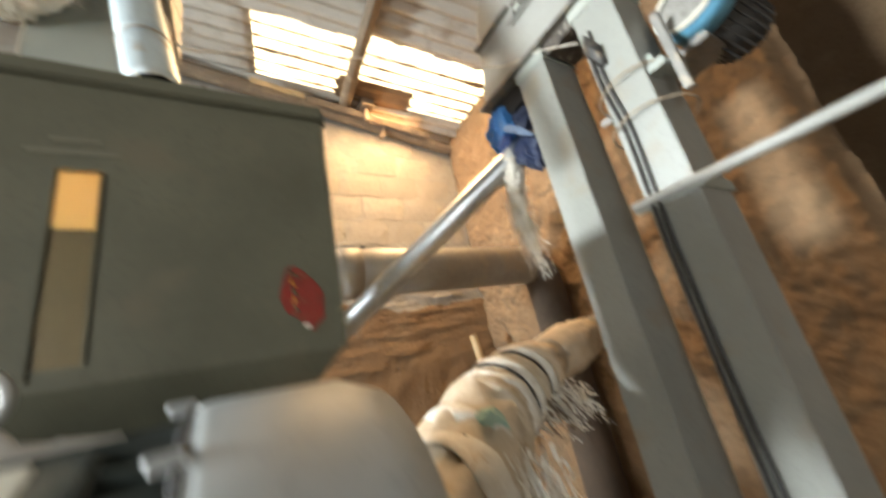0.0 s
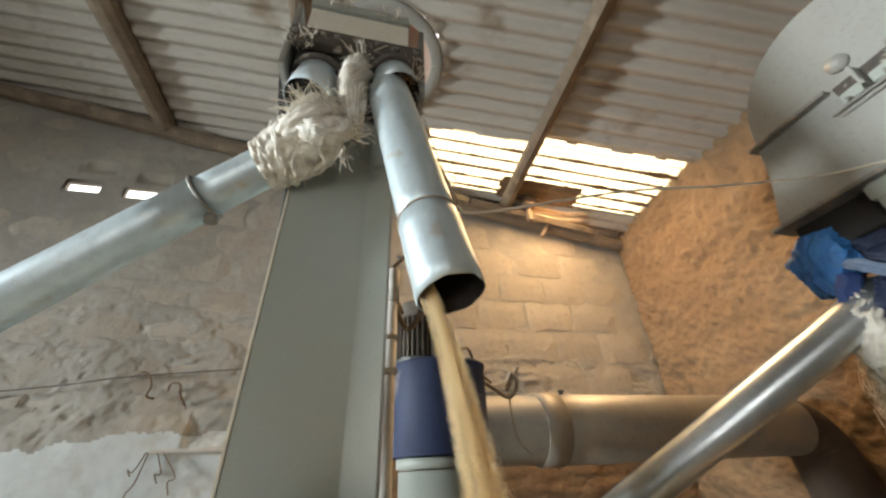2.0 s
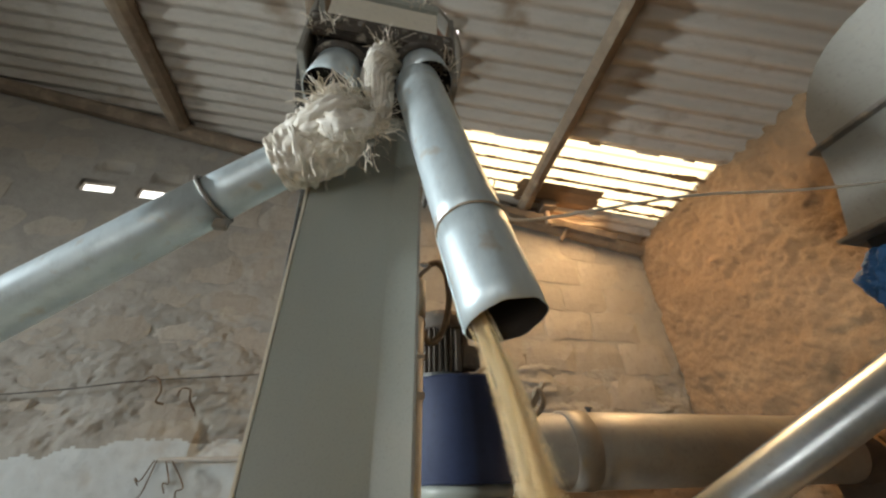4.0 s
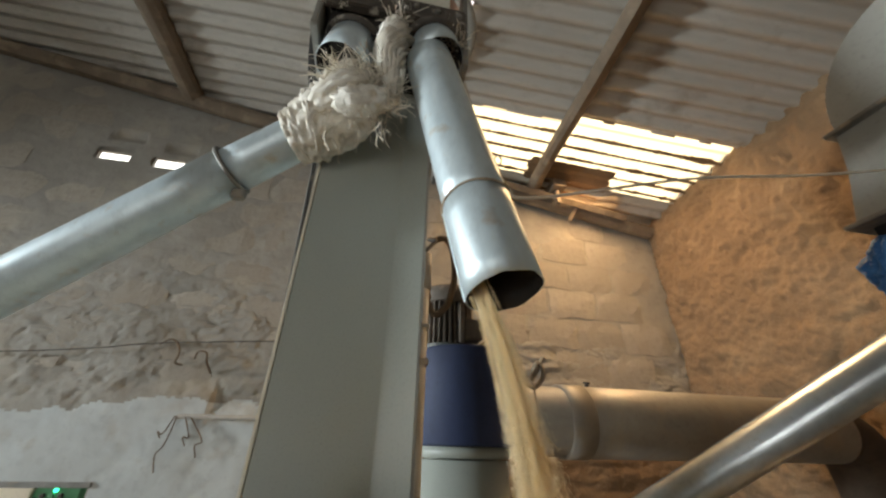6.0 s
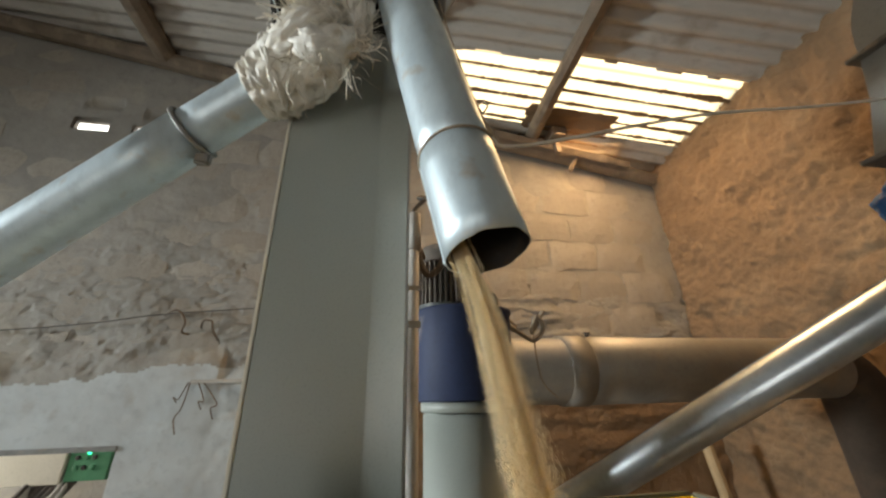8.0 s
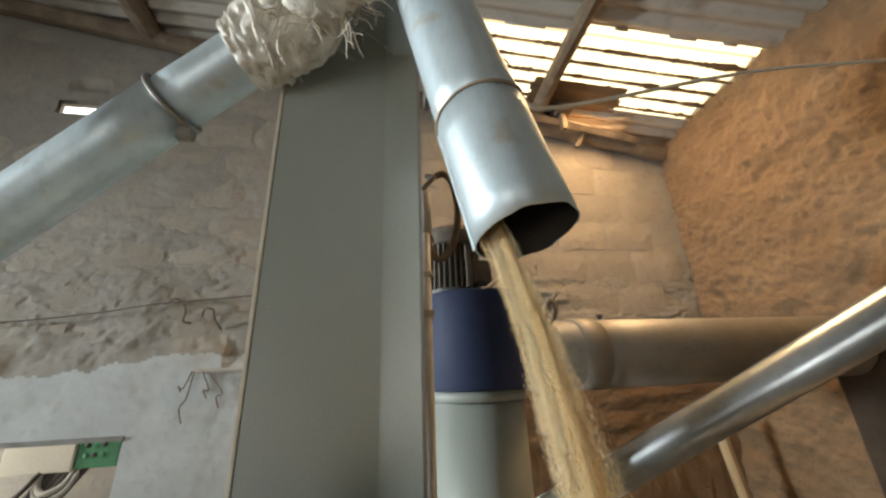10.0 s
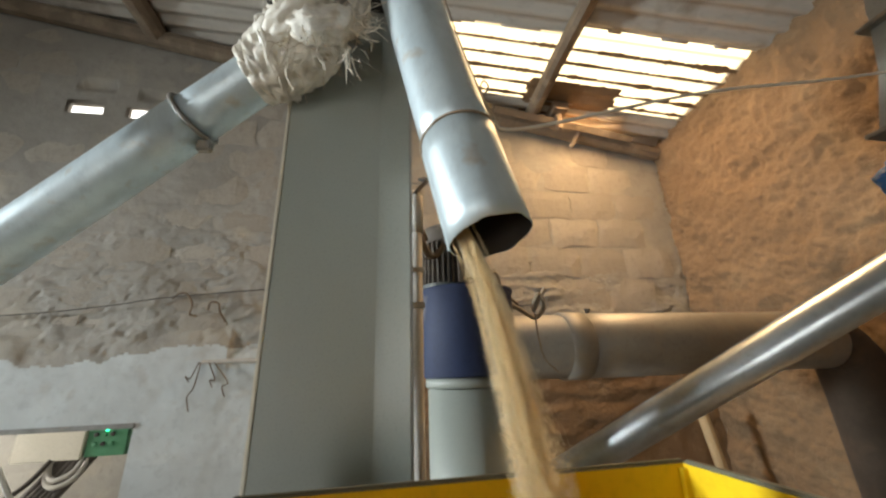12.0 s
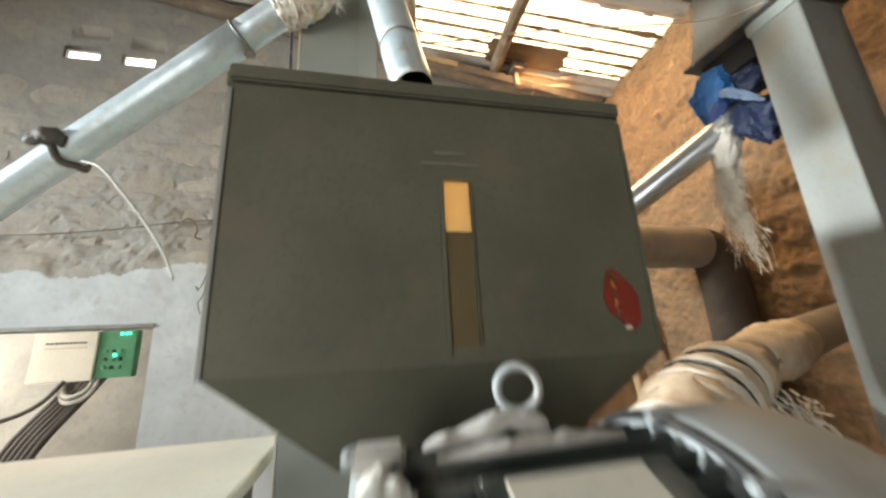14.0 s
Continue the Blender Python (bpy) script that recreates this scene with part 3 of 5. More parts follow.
def in_light(x, y, u, v):
    """The stretch of roof whose opaque sheet is replaced by yellowed fibreglass."""
    return 0.0 < u < 2.50 and 2.53 - 0.04 * (u > 1.0) + 0.030 * fbm(u * 5, 1, 0) < v < 3.19 + 0.04 * fbm(u * 4, 9, 0) and u < 2.46 + 0.05 * fbm(v * 9, 3, 0)


def in_ring(x, y):
    return (x - RING_C[0]) ** 2 + (y - RING_C[1]) ** 2 < (RING_R - 0.07) ** 2


def keep_roof(x, y, u, v):
    return XL - 0.4 < x < XW + 0.3 and YS - 0.4 < y < YN + 0.5 and not in_light(x, y, u, v) and not in_ring(x, y)


roof = part("ceiling", corrugated(-7.9, 3.4, -4.2, 5.0, keep_roof, ustep=0.1), "roof", smooth=True)
tagged(roof, "grey corrugated cement roof sheets dulled with dust", "ceiling", kind="structure")
roof.modifiers.new("thick", "SOLIDIFY").thickness = 0.006

light_sheet = part("skylight", corrugated(-0.1, 2.75, 2.25, 3.35, lambda x, y, u, v: True, lift=0.03, ustep=0.5), "fibreglass", smooth=True)
tagged(light_sheet, "yellowed translucent fibreglass roof light", "roof light", kind="structure")


def dust_ridges():
    """Crusts of dust that lie in the valleys of the roof light."""
    bm = bmesh.new()
    rng = random.Random(4)
    j0, j1 = math.ceil(2.46 / PITCH), math.floor(3.24 / PITCH)
    for j in range(j0, j1 + 1):
        v = (j + 0.75) * PITCH
        prev = None
        for i in range(260):
            u = 0.0 + 2.68 * i / 259
            x, y = u * cy - v * sy, u * sy + v * cy
            w = 0.013 + 0.014 * fbm(u * 2.6, j * 2.2, 0.0) + 0.014 * abs(fbm(u * 15, j * 5, 4.0)) + 0.008 * fbm(u * 34, j * 3.1, 2.0)
            if u > 1.75:
                w += 0.020 * abs(fbm(u * 4.0, j * 3.0, 6.0))
            if 0.75 < u < 1.55 and v > 2.95 + 0.12 * abs(u - 1.1):
                w += 0.06
            w = max(0.005, w)
            z = roof_z(x, y) + 0.012
            cur = [bm.verts.new((x + sy * -w, y - cy * w, z)), bm.verts.new((x, y, z - 0.014)), bm.verts.new((x + sy * w, y + cy * w, z))]
            if prev:
                for k in range(2):
                    bm.faces.new((prev[k], prev[k + 1], cur[k + 1], cur[k]))
                bm.faces.new((prev[2], prev[0], cur[0], cur[2]))
            prev = cur
    return bm


crust = part("dust_crust", dust_ridges(), "clay", light_sheet, "brown dust caked in the valleys")

# round roof vent
vent = thing("roof_vent", "round white-rimmed metal roof vent with a pinkish throat", "vent", at=(RING_C[0], RING_C[1], roof_z(*RING_C)))
tilt = (0.17, 0.04, 1)
# warm light in the throat is put into its pink colour
part("throat", lathe(bmesh.new(), (0, 0, -0.045), tilt, [(0.0, RING_R - 0.085), (0.03, RING_R - 0.10), (0.20, RING_R - 0.13), (0.30, RING_R - 0.22), (0.34, 0.02)], 48, close=False), "pink_dust", vent, "throat coloured pink for the warm light inside", smooth=True)
part("rim", lathe(bmesh.new(), (0, 0, -0.06), tilt, [(0.03, RING_R), (0.008, RING_R), (0.0, RING_R - 0.012), (0.0, RING_R - 0.075), (0.012, RING_R - 0.09), (0.04, RING_R - 0.09)], 64, close=False), "white_paint", vent, "broad white rim", smooth=True)
tagged(vent, kind="structure")


def pole(name, p0, p1, r, mat="wood", seed=0, label="", square=False):
    pts = [Vector(p0).lerp(Vector(p1), i / 9) + Vector((noise.noise(Vector((i * 0.4, seed, 0))), noise.noise(Vector((i * 0.4, seed, 5))), 0.5 * noise.noise(Vector((i * .4, seed, 9))))) * r * 0.5 for i in range(10)]
    ob = part(name, tubed(pts, r, 4 if square else 10, wobble=0.25, seed=seed), mat)
    return tagged(ob, label, "rafter", "roof timbers", "structure")


def rz(x, y, d):
    return (x, y, roof_z(x, y) - 0.03 - d)


pole("rafter", rz(0.96, -3.0, .045), rz(1.22, 3.35, .045), 0.066, seed=1, label="rough brown timber rafter under the roof sheets")
pole("rafter", rz(-2.35, -3.0, .045), rz(-2.14, 3.35, .045), 0.09, seed=2, label="rough brown timber rafter under the roof sheets")
pole("rafter", rz(-0.83, -3.0, .045), rz(-0.72, 3.35, .045), 0.075, seed=3, label="rough brown timber rafter under the roof sheets")
pole("wall_plate", (-6.9, 3.28, 5.47), (2.55, 3.28, 3.83), 0.07, seed=4, label="round timber plate along the wall top")
pole("wall_plate", (0.30, 3.14, 4.195), (0.80, 3.145, 4.12), 0.034, "pale_wood", seed=5, label="short pale sawn timber lying on the wall top", square=True)
pole("wall_plate", (0.82, 3.15, 4.11), (2.2, 3.17, 3.90), 0.04, seed=6, label="dusty brown timber plate lying on the wall top", square=True)

# ---- hopper ----
HX0, HX1, HY0, HY1, HZ = -0.333, 0.248, 0.575, 1.031, 1.68


def sheet(bm, quad, t, mi=(0, 1)):
    """A plate with thickness t behind quad (its normal points out); the two sides get their own materials."""
    q = [Vector(p) for p in quad]
    nrm = (q[1] - q[0]).cross(q[3] - q[0]).normalized()
    a = [bm.verts.new(p) for p in q]
    b = [bm.verts.new(p - nrm * t) for p in q]
    bm.faces.new(a).material_index = mi[0]
    bm.faces.new(b[::-1]).material_index = mi[1]
    for k in range(4):
        bm.faces.new((a[k], b[k], b[(k + 1) % 4], a[(k + 1) % 4])).material_index = mi[0]


def build_hopper():
    h = thing("feed_hopper", "square steel feed hopper, grey outside and yellow inside", "hopper", at=(0, 0, 0))
    t = 0.004
    zb = 1.285
    wx0, wx1, wz0, wz1 = -0.055, -0.017, 1.305, 1.532
    bm = bmesh.new()
    y = HY0
    # front plate around the sight window
    for x0, x1, z0, z1 in ((HX0, wx0, zb, HZ), (wx1, HX1, zb, HZ), (wx0, wx1, wz1, HZ), (wx0, wx1, zb, wz0)):
        sheet(bm, [(x0, y, z0), (x1, y, z0), (x1, y, z1), (x0, y, z1)], t)
    part("front_plate", bm, ["hopper_paint", "yellow"], h)
    bm = bmesh.new()
    sheet(bm, [(HX1, HY1, zb), (HX0, HY1, zb), (HX0, HY1, HZ), (HX1, HY1, HZ)], t)
    part("back_plate", bm, ["hopper_paint", "yellow"], h)
    bm = bmesh.new()
    sheet(bm, [(HX0, HY1 - .0045, zb), (HX0, HY0 + .0045, zb), (HX0, HY0 + .0045, HZ), (HX0, HY1 - .0045, HZ)], t)
    part("side_plate", bm, ["hopper_paint", "yellow"], h)
    bm = bmesh.new()
    sheet(bm, [(HX1, HY0 + .0045, zb), (HX1, HY1 - .0045, zb), (HX1, HY1 - .0045, HZ), (HX1, HY0 + .0045, HZ)], t)
    part("side_plate", bm, ["hopper_paint", "yellow"], h)
    # sloping bottom
    cx0, cx1, cy0, cy1, zc = -0.13, 0.08, 0.70, 0.92, 1.10
    up = [(HX0, HY0, zb), (HX1, HY0, zb), (HX1, HY1, zb), (HX0, HY1, zb)]
    dn = [(cx0, cy0, zc), (cx1, cy0, zc), (cx1, cy1, zc), (cx0, cy1, zc)]
    for k in range(4):
        bm = bmesh.new()
        sheet(bm, [dn[k], dn[(k + 1) % 4], up[(k + 1) % 4], up[k]], t)
        part("funnel_plate", bm, ["hopper_paint", "yellow"], h, "sloping grey funnel plate")
    # folded rim on the four sides
    for x0, x1, y0, y1 in ((HX0 - .003, HX1 + .003, HY0 - .010, HY0 + .003), (HX0 - .003, HX1 + .003, HY1 - .003, HY1 + .008),
                           (HX0 - .010, HX0 + .003, HY0 + .003, HY1 - .003), (HX1 - .003, HX1 + .010, HY0 + .003, HY1 - .003)):
        part("rim", boxed(x0, x1, y0, y1, HZ - 0.021, HZ + 0.004, bevel=0.003), "hopper_paint", h, "folded rim with scuffed paint")
    # sight window with its frame
    win = part("sight_window", boxed(wx0, wx1, y - 0.004, y - 0.001, wz0, wz1), "glass", h, "narrow cloudy sight window")
    win.visible_shadow = False
    for x0, x1, z0, z1 in ((wx0 - .007, wx0, wz0 - .01, wz1), (wx1, wx1 + .003, wz0, wz1)):
        part("window_frame", boxed(x0, x1, y - 0.0045, y, z0, z1, bevel=0.0012), "hopper_paint", win)
    # film colour carries both the pane's dust and the dim feed behind
    part("dirty_film", boxed(wx0 + .001, wx1 - .001, y + 0.0005, y + 0.003, wz0, 1.457), "dirty_film", win, "brown film for the dusty pane and the dim feed behind it")
    part("frosted_pane", boxed(wx0 + .001, wx1 - .001, y + 0.0005, y + 0.0015, 1.457, wz1 - .001), "frosted", win, "cloudy upper pane")
    part("latch_bar", boxed(-0.085, 0.0, y - 0.002, y, 1.554, 1.560, bevel=0.0006), "worn_paint", h, "thin welded strip")
    part("latch_bar", boxed(-0.066, -0.020, y - 0.002, y, 1.571, 1.577, bevel=0.0006), "worn_paint", h)
    # red sticker in the shape of a flame
    bm = bmesh.new()
    rng = random.Random(8)
    c = Vector((0.200, 0, 1.358))
    outline = []
    for k in range(18):
        a = 2 * math.pi * k / 18
        sz = 0.046 * math.sin(a)
        taper = 1 - 0.75 * max(0.0, -math.sin(a)) ** 2.2 - 0.35 * max(0.0, math.sin(a)) ** 3
        sx = 0.030 * math.cos(a) * taper - 0.22 * sz
        outline.append((c.x + sx * (1 + rng.uniform(-.16, .16)), c.z + rng.uniform(-.003, .003) + sz))
    a = [bm.verts.new((x, y - 0.0025, z)) for x, z in outline]
    b = [bm.verts.new((x, y + 0.001, z)) for x, z in outline]
    bm.faces.new(a)
    for k in range(18):
        bm.faces.new((a[k], a[(k + 1) % 18], b[(k + 1) % 18], b[k]))
    st = part("sticker", bm, "red", h, "torn red sticker with rubbed orange print")
    for k in range(5):
        zz = 1.335 + 0.013 * k
        part("mark", tubed([(0.187 + .003 * k - .004 * (k % 2), y - .0022, zz), (0.192 - .002 * k, y - .0026, zz + .007), (0.188, y - .0022, zz + .013)], [.001, .0035, .001], 6), "orange" if k % 2 else "dirty_film", st, "rubbed orange print")
    part("torn_corner", boxed(0.199, 0.208, y - 0.003, y, 1.317, 1.322), "cream", st, "white torn paper corner")
    part("corner_edge", boxed(HX0 - 0.004, HX0 + 0.001, HY0 - 0.003, HY0 + 0.003, zb, HZ - 0.03), "white_paint", h, "pale worn corner edge")
    part("corner_edge", boxed(HX1 - 0.001, HX1 + 0.0035, HY0 - 0.003, HY0 + 0.003, zb, HZ - 0.03), "hopper_paint", h)
    # seam on the inside and corner welds
    part("weld", boxed(HX1 - 0.012, HX1 - 0.004, HY1 - 0.012, HY1 - 0.004, zb, HZ - 0.005), "yellow", h)
    # mixer body below
    part("throat", boxed(cx0, cx1, cy0, cy1, 0.95, zc + 0.005, bevel=0.004), "hopper_paint", h)
    part("mixer_body", lathe(bmesh.new(), (-0.32, 0.81, 0.66), (1, 0, 0), [(0, .27), (0.006, .30), (0.54, .30), (0.55, .27)], 32), "hopper_paint", h, "round grey mixer body", smooth=True)
    for sx in (-0.28, 0.16):
        for yy in (0.60, 0.98):
            part("leg", boxed(sx, sx + .05, yy, yy + .05, 0.0, 0.60, bevel=0.003), "hopper_paint", h)
    return h


build_hopper()


def build_heap():
    bm = bmesh.new()
    n = 26
    g = {}
    for i in range(n + 1):
        for j in range(n + 1):
            x, y = HX0 + .006 + (HX1 - HX0 - .012) * i / n, HY0 + .006 + (HY1 - HY0 - .012) * j / n
            d = math.hypot(x - 0.03, y - 0.86)
            g[i, j] = bm.verts.new((x, y, 1.50 - 0.12 * d + 0.006 * fbm(x * 20, y * 20, 0)))
    for i in range(n):
        for j in range(n):
            bm.faces.new([g[k] for k in ((i, j), (i + 1, j), (i + 1, j + 1), (i, j + 1))])
    low = {}
    edge = [(i, 0) for i in range(n)] + [(n, j) for j in range(n)] + [(i, n) for i in range(n, 0, -1)] + [(0, j) for j in range(n, 0, -1)]
    for k in edge:
        v = g[k].co
        low[k] = bm.verts.new((v.x, v.y, 1.29))
    for a, b in zip(edge, edge[1:] + edge[:1]):
        bm.faces.new((g[a], g[b], low[b], low[a]))
    bm.faces.new([low[k] for k in edge])
    return part("grain_heap", bm, "grain", None, smooth=True)


tagged(build_heap(), "heap of crushed yellow maize feed filling the hopper", "grain", kind="stuff")


# ---- bucket elevators ----
def leg_part(parent, x0, x1, y0, y1, z0, z1, label="", mat="grey_paint"):
    return part("leg", boxed(x0, x1, y0, y1, z0, z1, bevel=0.003), mat, parent, label)


def build_elevator_one():
    e = thing("bucket_elevator", "grey steel bucket elevator with two outlets at its greasy head", "elevator", "bucket elevators")
    x0, x1 = -0.374, -0.118
    leg_part(e, x0, x1, 1.2, 1.355, 0.0, 2.84)
    leg_part(e, x0, x1, 1.53, 1.685, 0.0, 2.84)
    # folded edge of the front leg
    part("edge_strip", boxed(x0 - 0.004, x0 + 0.002, 1.196, 1.23, 0.02, 2.8, bevel=0.001), "cream", e, "pale worn folded edge")
    part("edge_strip", boxed(x1 - 0.002, x1 + 0.004, 1.182, 1.36, 0.02, 2.66, bevel=0.001), "white_paint", e)
    # bend is assumed: it turns the leg's right border towards the window light
    bent = [(-0.184, 1.2005), (-0.178, 1.1993), (-0.172, 1.1976), (-0.165, 1.1954), (-0.1202, 1.1830), (-0.1202, 1.2005)]
    bm = bmesh.new()
    lo_, hi_ = ([bm.verts.new((x, y, z)) for x, y in bent] for z in (0.03, 2.66))
    bm.faces.new(lo_), bm.faces.new(hi_[::-1])
    for k in range(6):
        bm.faces.new((lo_[k], hi_[k], hi_[(k + 1) % 6], lo_[(k + 1) % 6]))
    part("bent_strip", bm, "grey_paint", e, "front plate border, tilted to catch the window light")
    part("boot", boxed(x0 - .03, x1 + .03, 1.15, 1.75, 0.0, 0.32, bevel=0.006), "grey_paint", e)
    # head: hood with a curved top, seen from below
    hood = bmesh.new()
    prof = [(1.05, 2.80), (1.05, 2.99)] + [(1.43 - 0.38 * math.cos(a), 2.99 + 0.30 * math.sin(a)) for a in [math.pi * k / 14 for k in range(1, 14)]] + [(1.81, 2.99), (1.81, 2.80)]
    for xs in (x0 - 0.02, x1 + 0.02):
        hood.faces.new([hood.verts.new((xs, y, z)) for y, z in prof])
    fl_ = list(hood.faces)
    va, vb = list(fl_[0].verts), list(fl_[1].verts)
    for k in range(len(va)):
        hood.faces.new((va[k], va[(k + 1) % len(va)], vb[(k + 1) % len(va)], vb[k]))
    part("hood", hood, "white_paint", e, "cream steel hood plate with a curled lid")
    part("hood_lid", boxed(x0 - 0.018, x1 + 0.018, 1.035, 1.05, 2.835, 2.945, bevel=0.002), "cream", e, "loose cream cover plate")
    part("lid_edge", boxed(x0 - 0.022, x1 + 0.022, 1.028, 1.046, 2.945, 2.985, bevel=0.004), "grey_paint", e)
    part("flange", boxed(-0.425, -0.060, 1.03, 1.20, 2.765, 2.80, bevel=0.004), "grease", e, "black greasy bolted flange")
    part("flange", boxed(-0.425, -0.060, 1.02, 1.045, 2.735, 2.81, bevel=0.004), "grease", e)
    rng = random.Random(3)
    for k in range(7):
        xx = -0.41 + k * 0.055
        part("bolt", lathe(bmesh.new(), (xx, 1.022, 2.78 + rng.uniform(-.006, .006)), (0, -1, 0), [(0, .009), (.008, .009), (.010, .005)], 6), "steel", e)
    # solid box in the near-black interior colour
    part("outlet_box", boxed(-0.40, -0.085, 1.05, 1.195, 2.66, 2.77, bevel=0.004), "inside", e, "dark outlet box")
    # side plates and drive pulley
    pul = part("pulley", lathe(bmesh.new(), (-0.455, 1.35, 2.91), (-1, 0, 0), [(0, .12), (.008, .165), (.022, .152), (.034, .165), (.042, .12)], 40), "black", e, "black belt pulley", smooth=True)
    part("shaft", tubed([(-0.52, 1.35, 2.91), (-0.36, 1.35, 2.91)], 0.02, 14), "steel", e)
    # drive belt that runs down behind the leg
    part("drive_belt", tubed([(-0.475, 1.50, 2.85), (-0.50, 1.70, 2.3), (-0.50, 1.80, 1.2)], 0.007, 6), "black", e)
    part("bearing_bolt", lathe(bmesh.new(), (-0.378, 1.62, 2.17), (-1, 0, 0), [(0, .03), (.04, .03), (.05, .018), (.09, .018)], 12), "black", e, "black fixing knob")
    # outlet collars
    for cx, cyy, dx, rr, zl in ((-0.335, 1.095, -0.03, 0.062, 2.575), (-0.140, 1.055, 0.03, 0.059, 2.615)):
        part("collar", ring_band(bmesh.new(), (cx, cyy, 2.672), (dx, -0.25, -1), rr + 0.006, 0.010, 28, 8, .004, 5), "grease", e, "greasy dark outlet collar", smooth=True)
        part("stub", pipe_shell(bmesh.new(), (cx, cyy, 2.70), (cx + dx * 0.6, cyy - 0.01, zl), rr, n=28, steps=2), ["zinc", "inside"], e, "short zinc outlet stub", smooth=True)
    part("side_plate", boxed(-0.432, -0.418, 1.03, 1.50, 2.64, 2.95, bevel=0.003), "white_paint", e, "pale grimy side plate")
    part("side_plate", boxed(-0.066, -0.052, 1.03, 1.50, 2.60, 2.93, bevel=0.003), "steel", e)
    return e


build_elevator_one()


def build_elevator_two():
    e = thing("bucket_elevator", "white bucket elevator with a domed hood and taped cables", "elevator", "bucket elevators")
    x0, x1 = 1.25, 1.45
    leg_part(e, x0, x1, 0.79, 0.945, 0.0, 2.42, "", "cream_paint")
    leg_part(e, x0, x1, 0.475, 0.625, 0.0, 2.42, "", "cream_paint")
    part("boot", boxed(x0 - .03, x1 + .03, 0.40, 1.02, 0.0, 0.32, bevel=0.006), "grey_paint", e)
    for z0 in (2.36,):
        part("leg_collar", boxed(x0 - .006, x1 + .006, 0.782, 0.953, z0, z0 + 0.045, bevel=0.002), "grey_paint", e)
        part("leg_collar", boxed(x0 - .006, x1 + .006, 0.467, 0.633, z0, z0 + 0.045, bevel=0.002), "grey_paint", e)
    # lower head box, wider than the legs on the outlet side
    bm = bmesh.new()
    prof = [(0.47, 2.425), (1.185, 2.425), (1.13, 2.60), (1.105, 2.735), (0.49, 2.735)]
    def prism(bm, prof, xa, xb):
        a = [bm.verts.new((xa, y, z)) for y, z in prof]
        b = [bm.verts.new((xb, y, z)) for y, z in prof]
        bm.faces.new(a), bm.faces.new(b[::-1])
        for k in range(len(prof)):
            bm.faces.new((a[k], b[k], b[(k + 1) % len(prof)], a[(k + 1) % len(prof)]))
        return bm
    part("head_box", prism(bm, prof, x0, x1), "white_paint", e, "white head box streaked with dust")
    dome = [(0.80 + 0.302 * math.cos(math.pi * k / 22), 2.74 + 0.335 * math.sin(math.pi * k / 22)) for k in range(23)]
    part("dome", prism(bmesh.new(), dome, x0 + 0.002, x1 - 0.002), "white_paint", e, "white half-round hood")
    # flanges: angle strips
    for z0, ya, yb in ((2.728, 0.47, 0.70), (2.728, 0.86, 1.125), (2.412, 0.455, 1.205)):
        part("flange", boxed(x0 - 0.028, x1 + 0.028, ya, yb, z0, z0 + 0.014, bevel=0.002), "steel", e, "dusty steel flange strip")
    # shade under the head and in the slots, built as dark solid boxes
    part("underside", boxed(x0 + 0.012, x1 - 0.012, 0.635, 0.775, 2.36, 2.413, bevel=0.002), "grease", e, "dark block for the shade of the open underside")
    for ya, yb in ((0.715, 0.775), (0.790, 0.85)):
        part("slot", boxed(x0 - 0.004, x0 + 0.006, ya, yb, 2.695, 2.737), "grease", e, "dark block for the shade in a bearing slot")
        part("lug", boxed(x0 - 0.020, x0 + 0.002, ya + .004, yb - .004, 2.655, 2.693, bevel=0.003), "grey_paint", e, "grey bearing lug")
    # bearing plate with its bolts
    bp = part("bearing_plate", boxed(x0 - 0.012, x0 + 0.002, 0.69, 0.875, 2.632, 2.653, bevel=0.003), "white_paint", e)
    for yy, zz in ((0.735, 2.660), (0.83, 2.660)):
        part("bolt", lathe(bmesh.new(), (x0 - 0.011, yy, zz), (-1, 0, 0), [(0, .010), (.008, .010), (.012, .006), (.022, .006)], 6), "steel", bp)
    part("take_up_rod", tubed([(x0 - 0.022, 0.69, 2.645), (x0 - 0.022, 0.885, 2.645)], 0.004, 8), "steel", bp)
    part("shaft_cap", lathe(bmesh.new(), (x0 - 0.001, 0.80, 2.80), (-1, 0, 0), [(0, .030), (.010, .030), (.014, .022), (.022, .020)], 24), "white_paint", e, "round shaft cap", smooth=True)
    part("gusset", boxed(x0 - 0.045, x0, 0.777, 0.788, 2.66, 2.742, bevel=.002), "white_paint", e)
    # solid block; the shade of the open mouth is put into its colour
    part("outlet_mouth", boxed(x0 + 0.03, x1 - 0.03, 0.96, 1.17, 2.30, 2.414, bevel=0.004), "inside", e, "solid block, near black for the shade in the outlet mouth")
    # clamp bracket across the far leg
    part("bracket", boxed(x0 - 0.012, x0 + 0.0, 0.44, 0.665, 1.565, 1.60, bevel=0.002), "grey_paint", e)
    part("bracket", boxed(x0 - 0.010, x1 + 0.01, 0.466, 0.476, 1.565, 1.60, bevel=0.002), "grey_paint", e)
    part("bracket", boxed(x0 - 0.012, x0 - 0.001, 0.62, 0.66, 1.90, 1.925, bevel=0.002), "steel", e)
    part("brace_pipe", tubed([(x0 - 0.012, 0.66, 1.588), (x0 - 0.012, 0.30, 1.58), (x0 - 0.005, -0.25, 1.575)], 0.016, 12), "white_paint", e, "white brace pipe clamped across the leg", smooth=True)
    # cables taped to the leg
    for k in range(2):
        yy = 0.600 - 0.022 * k
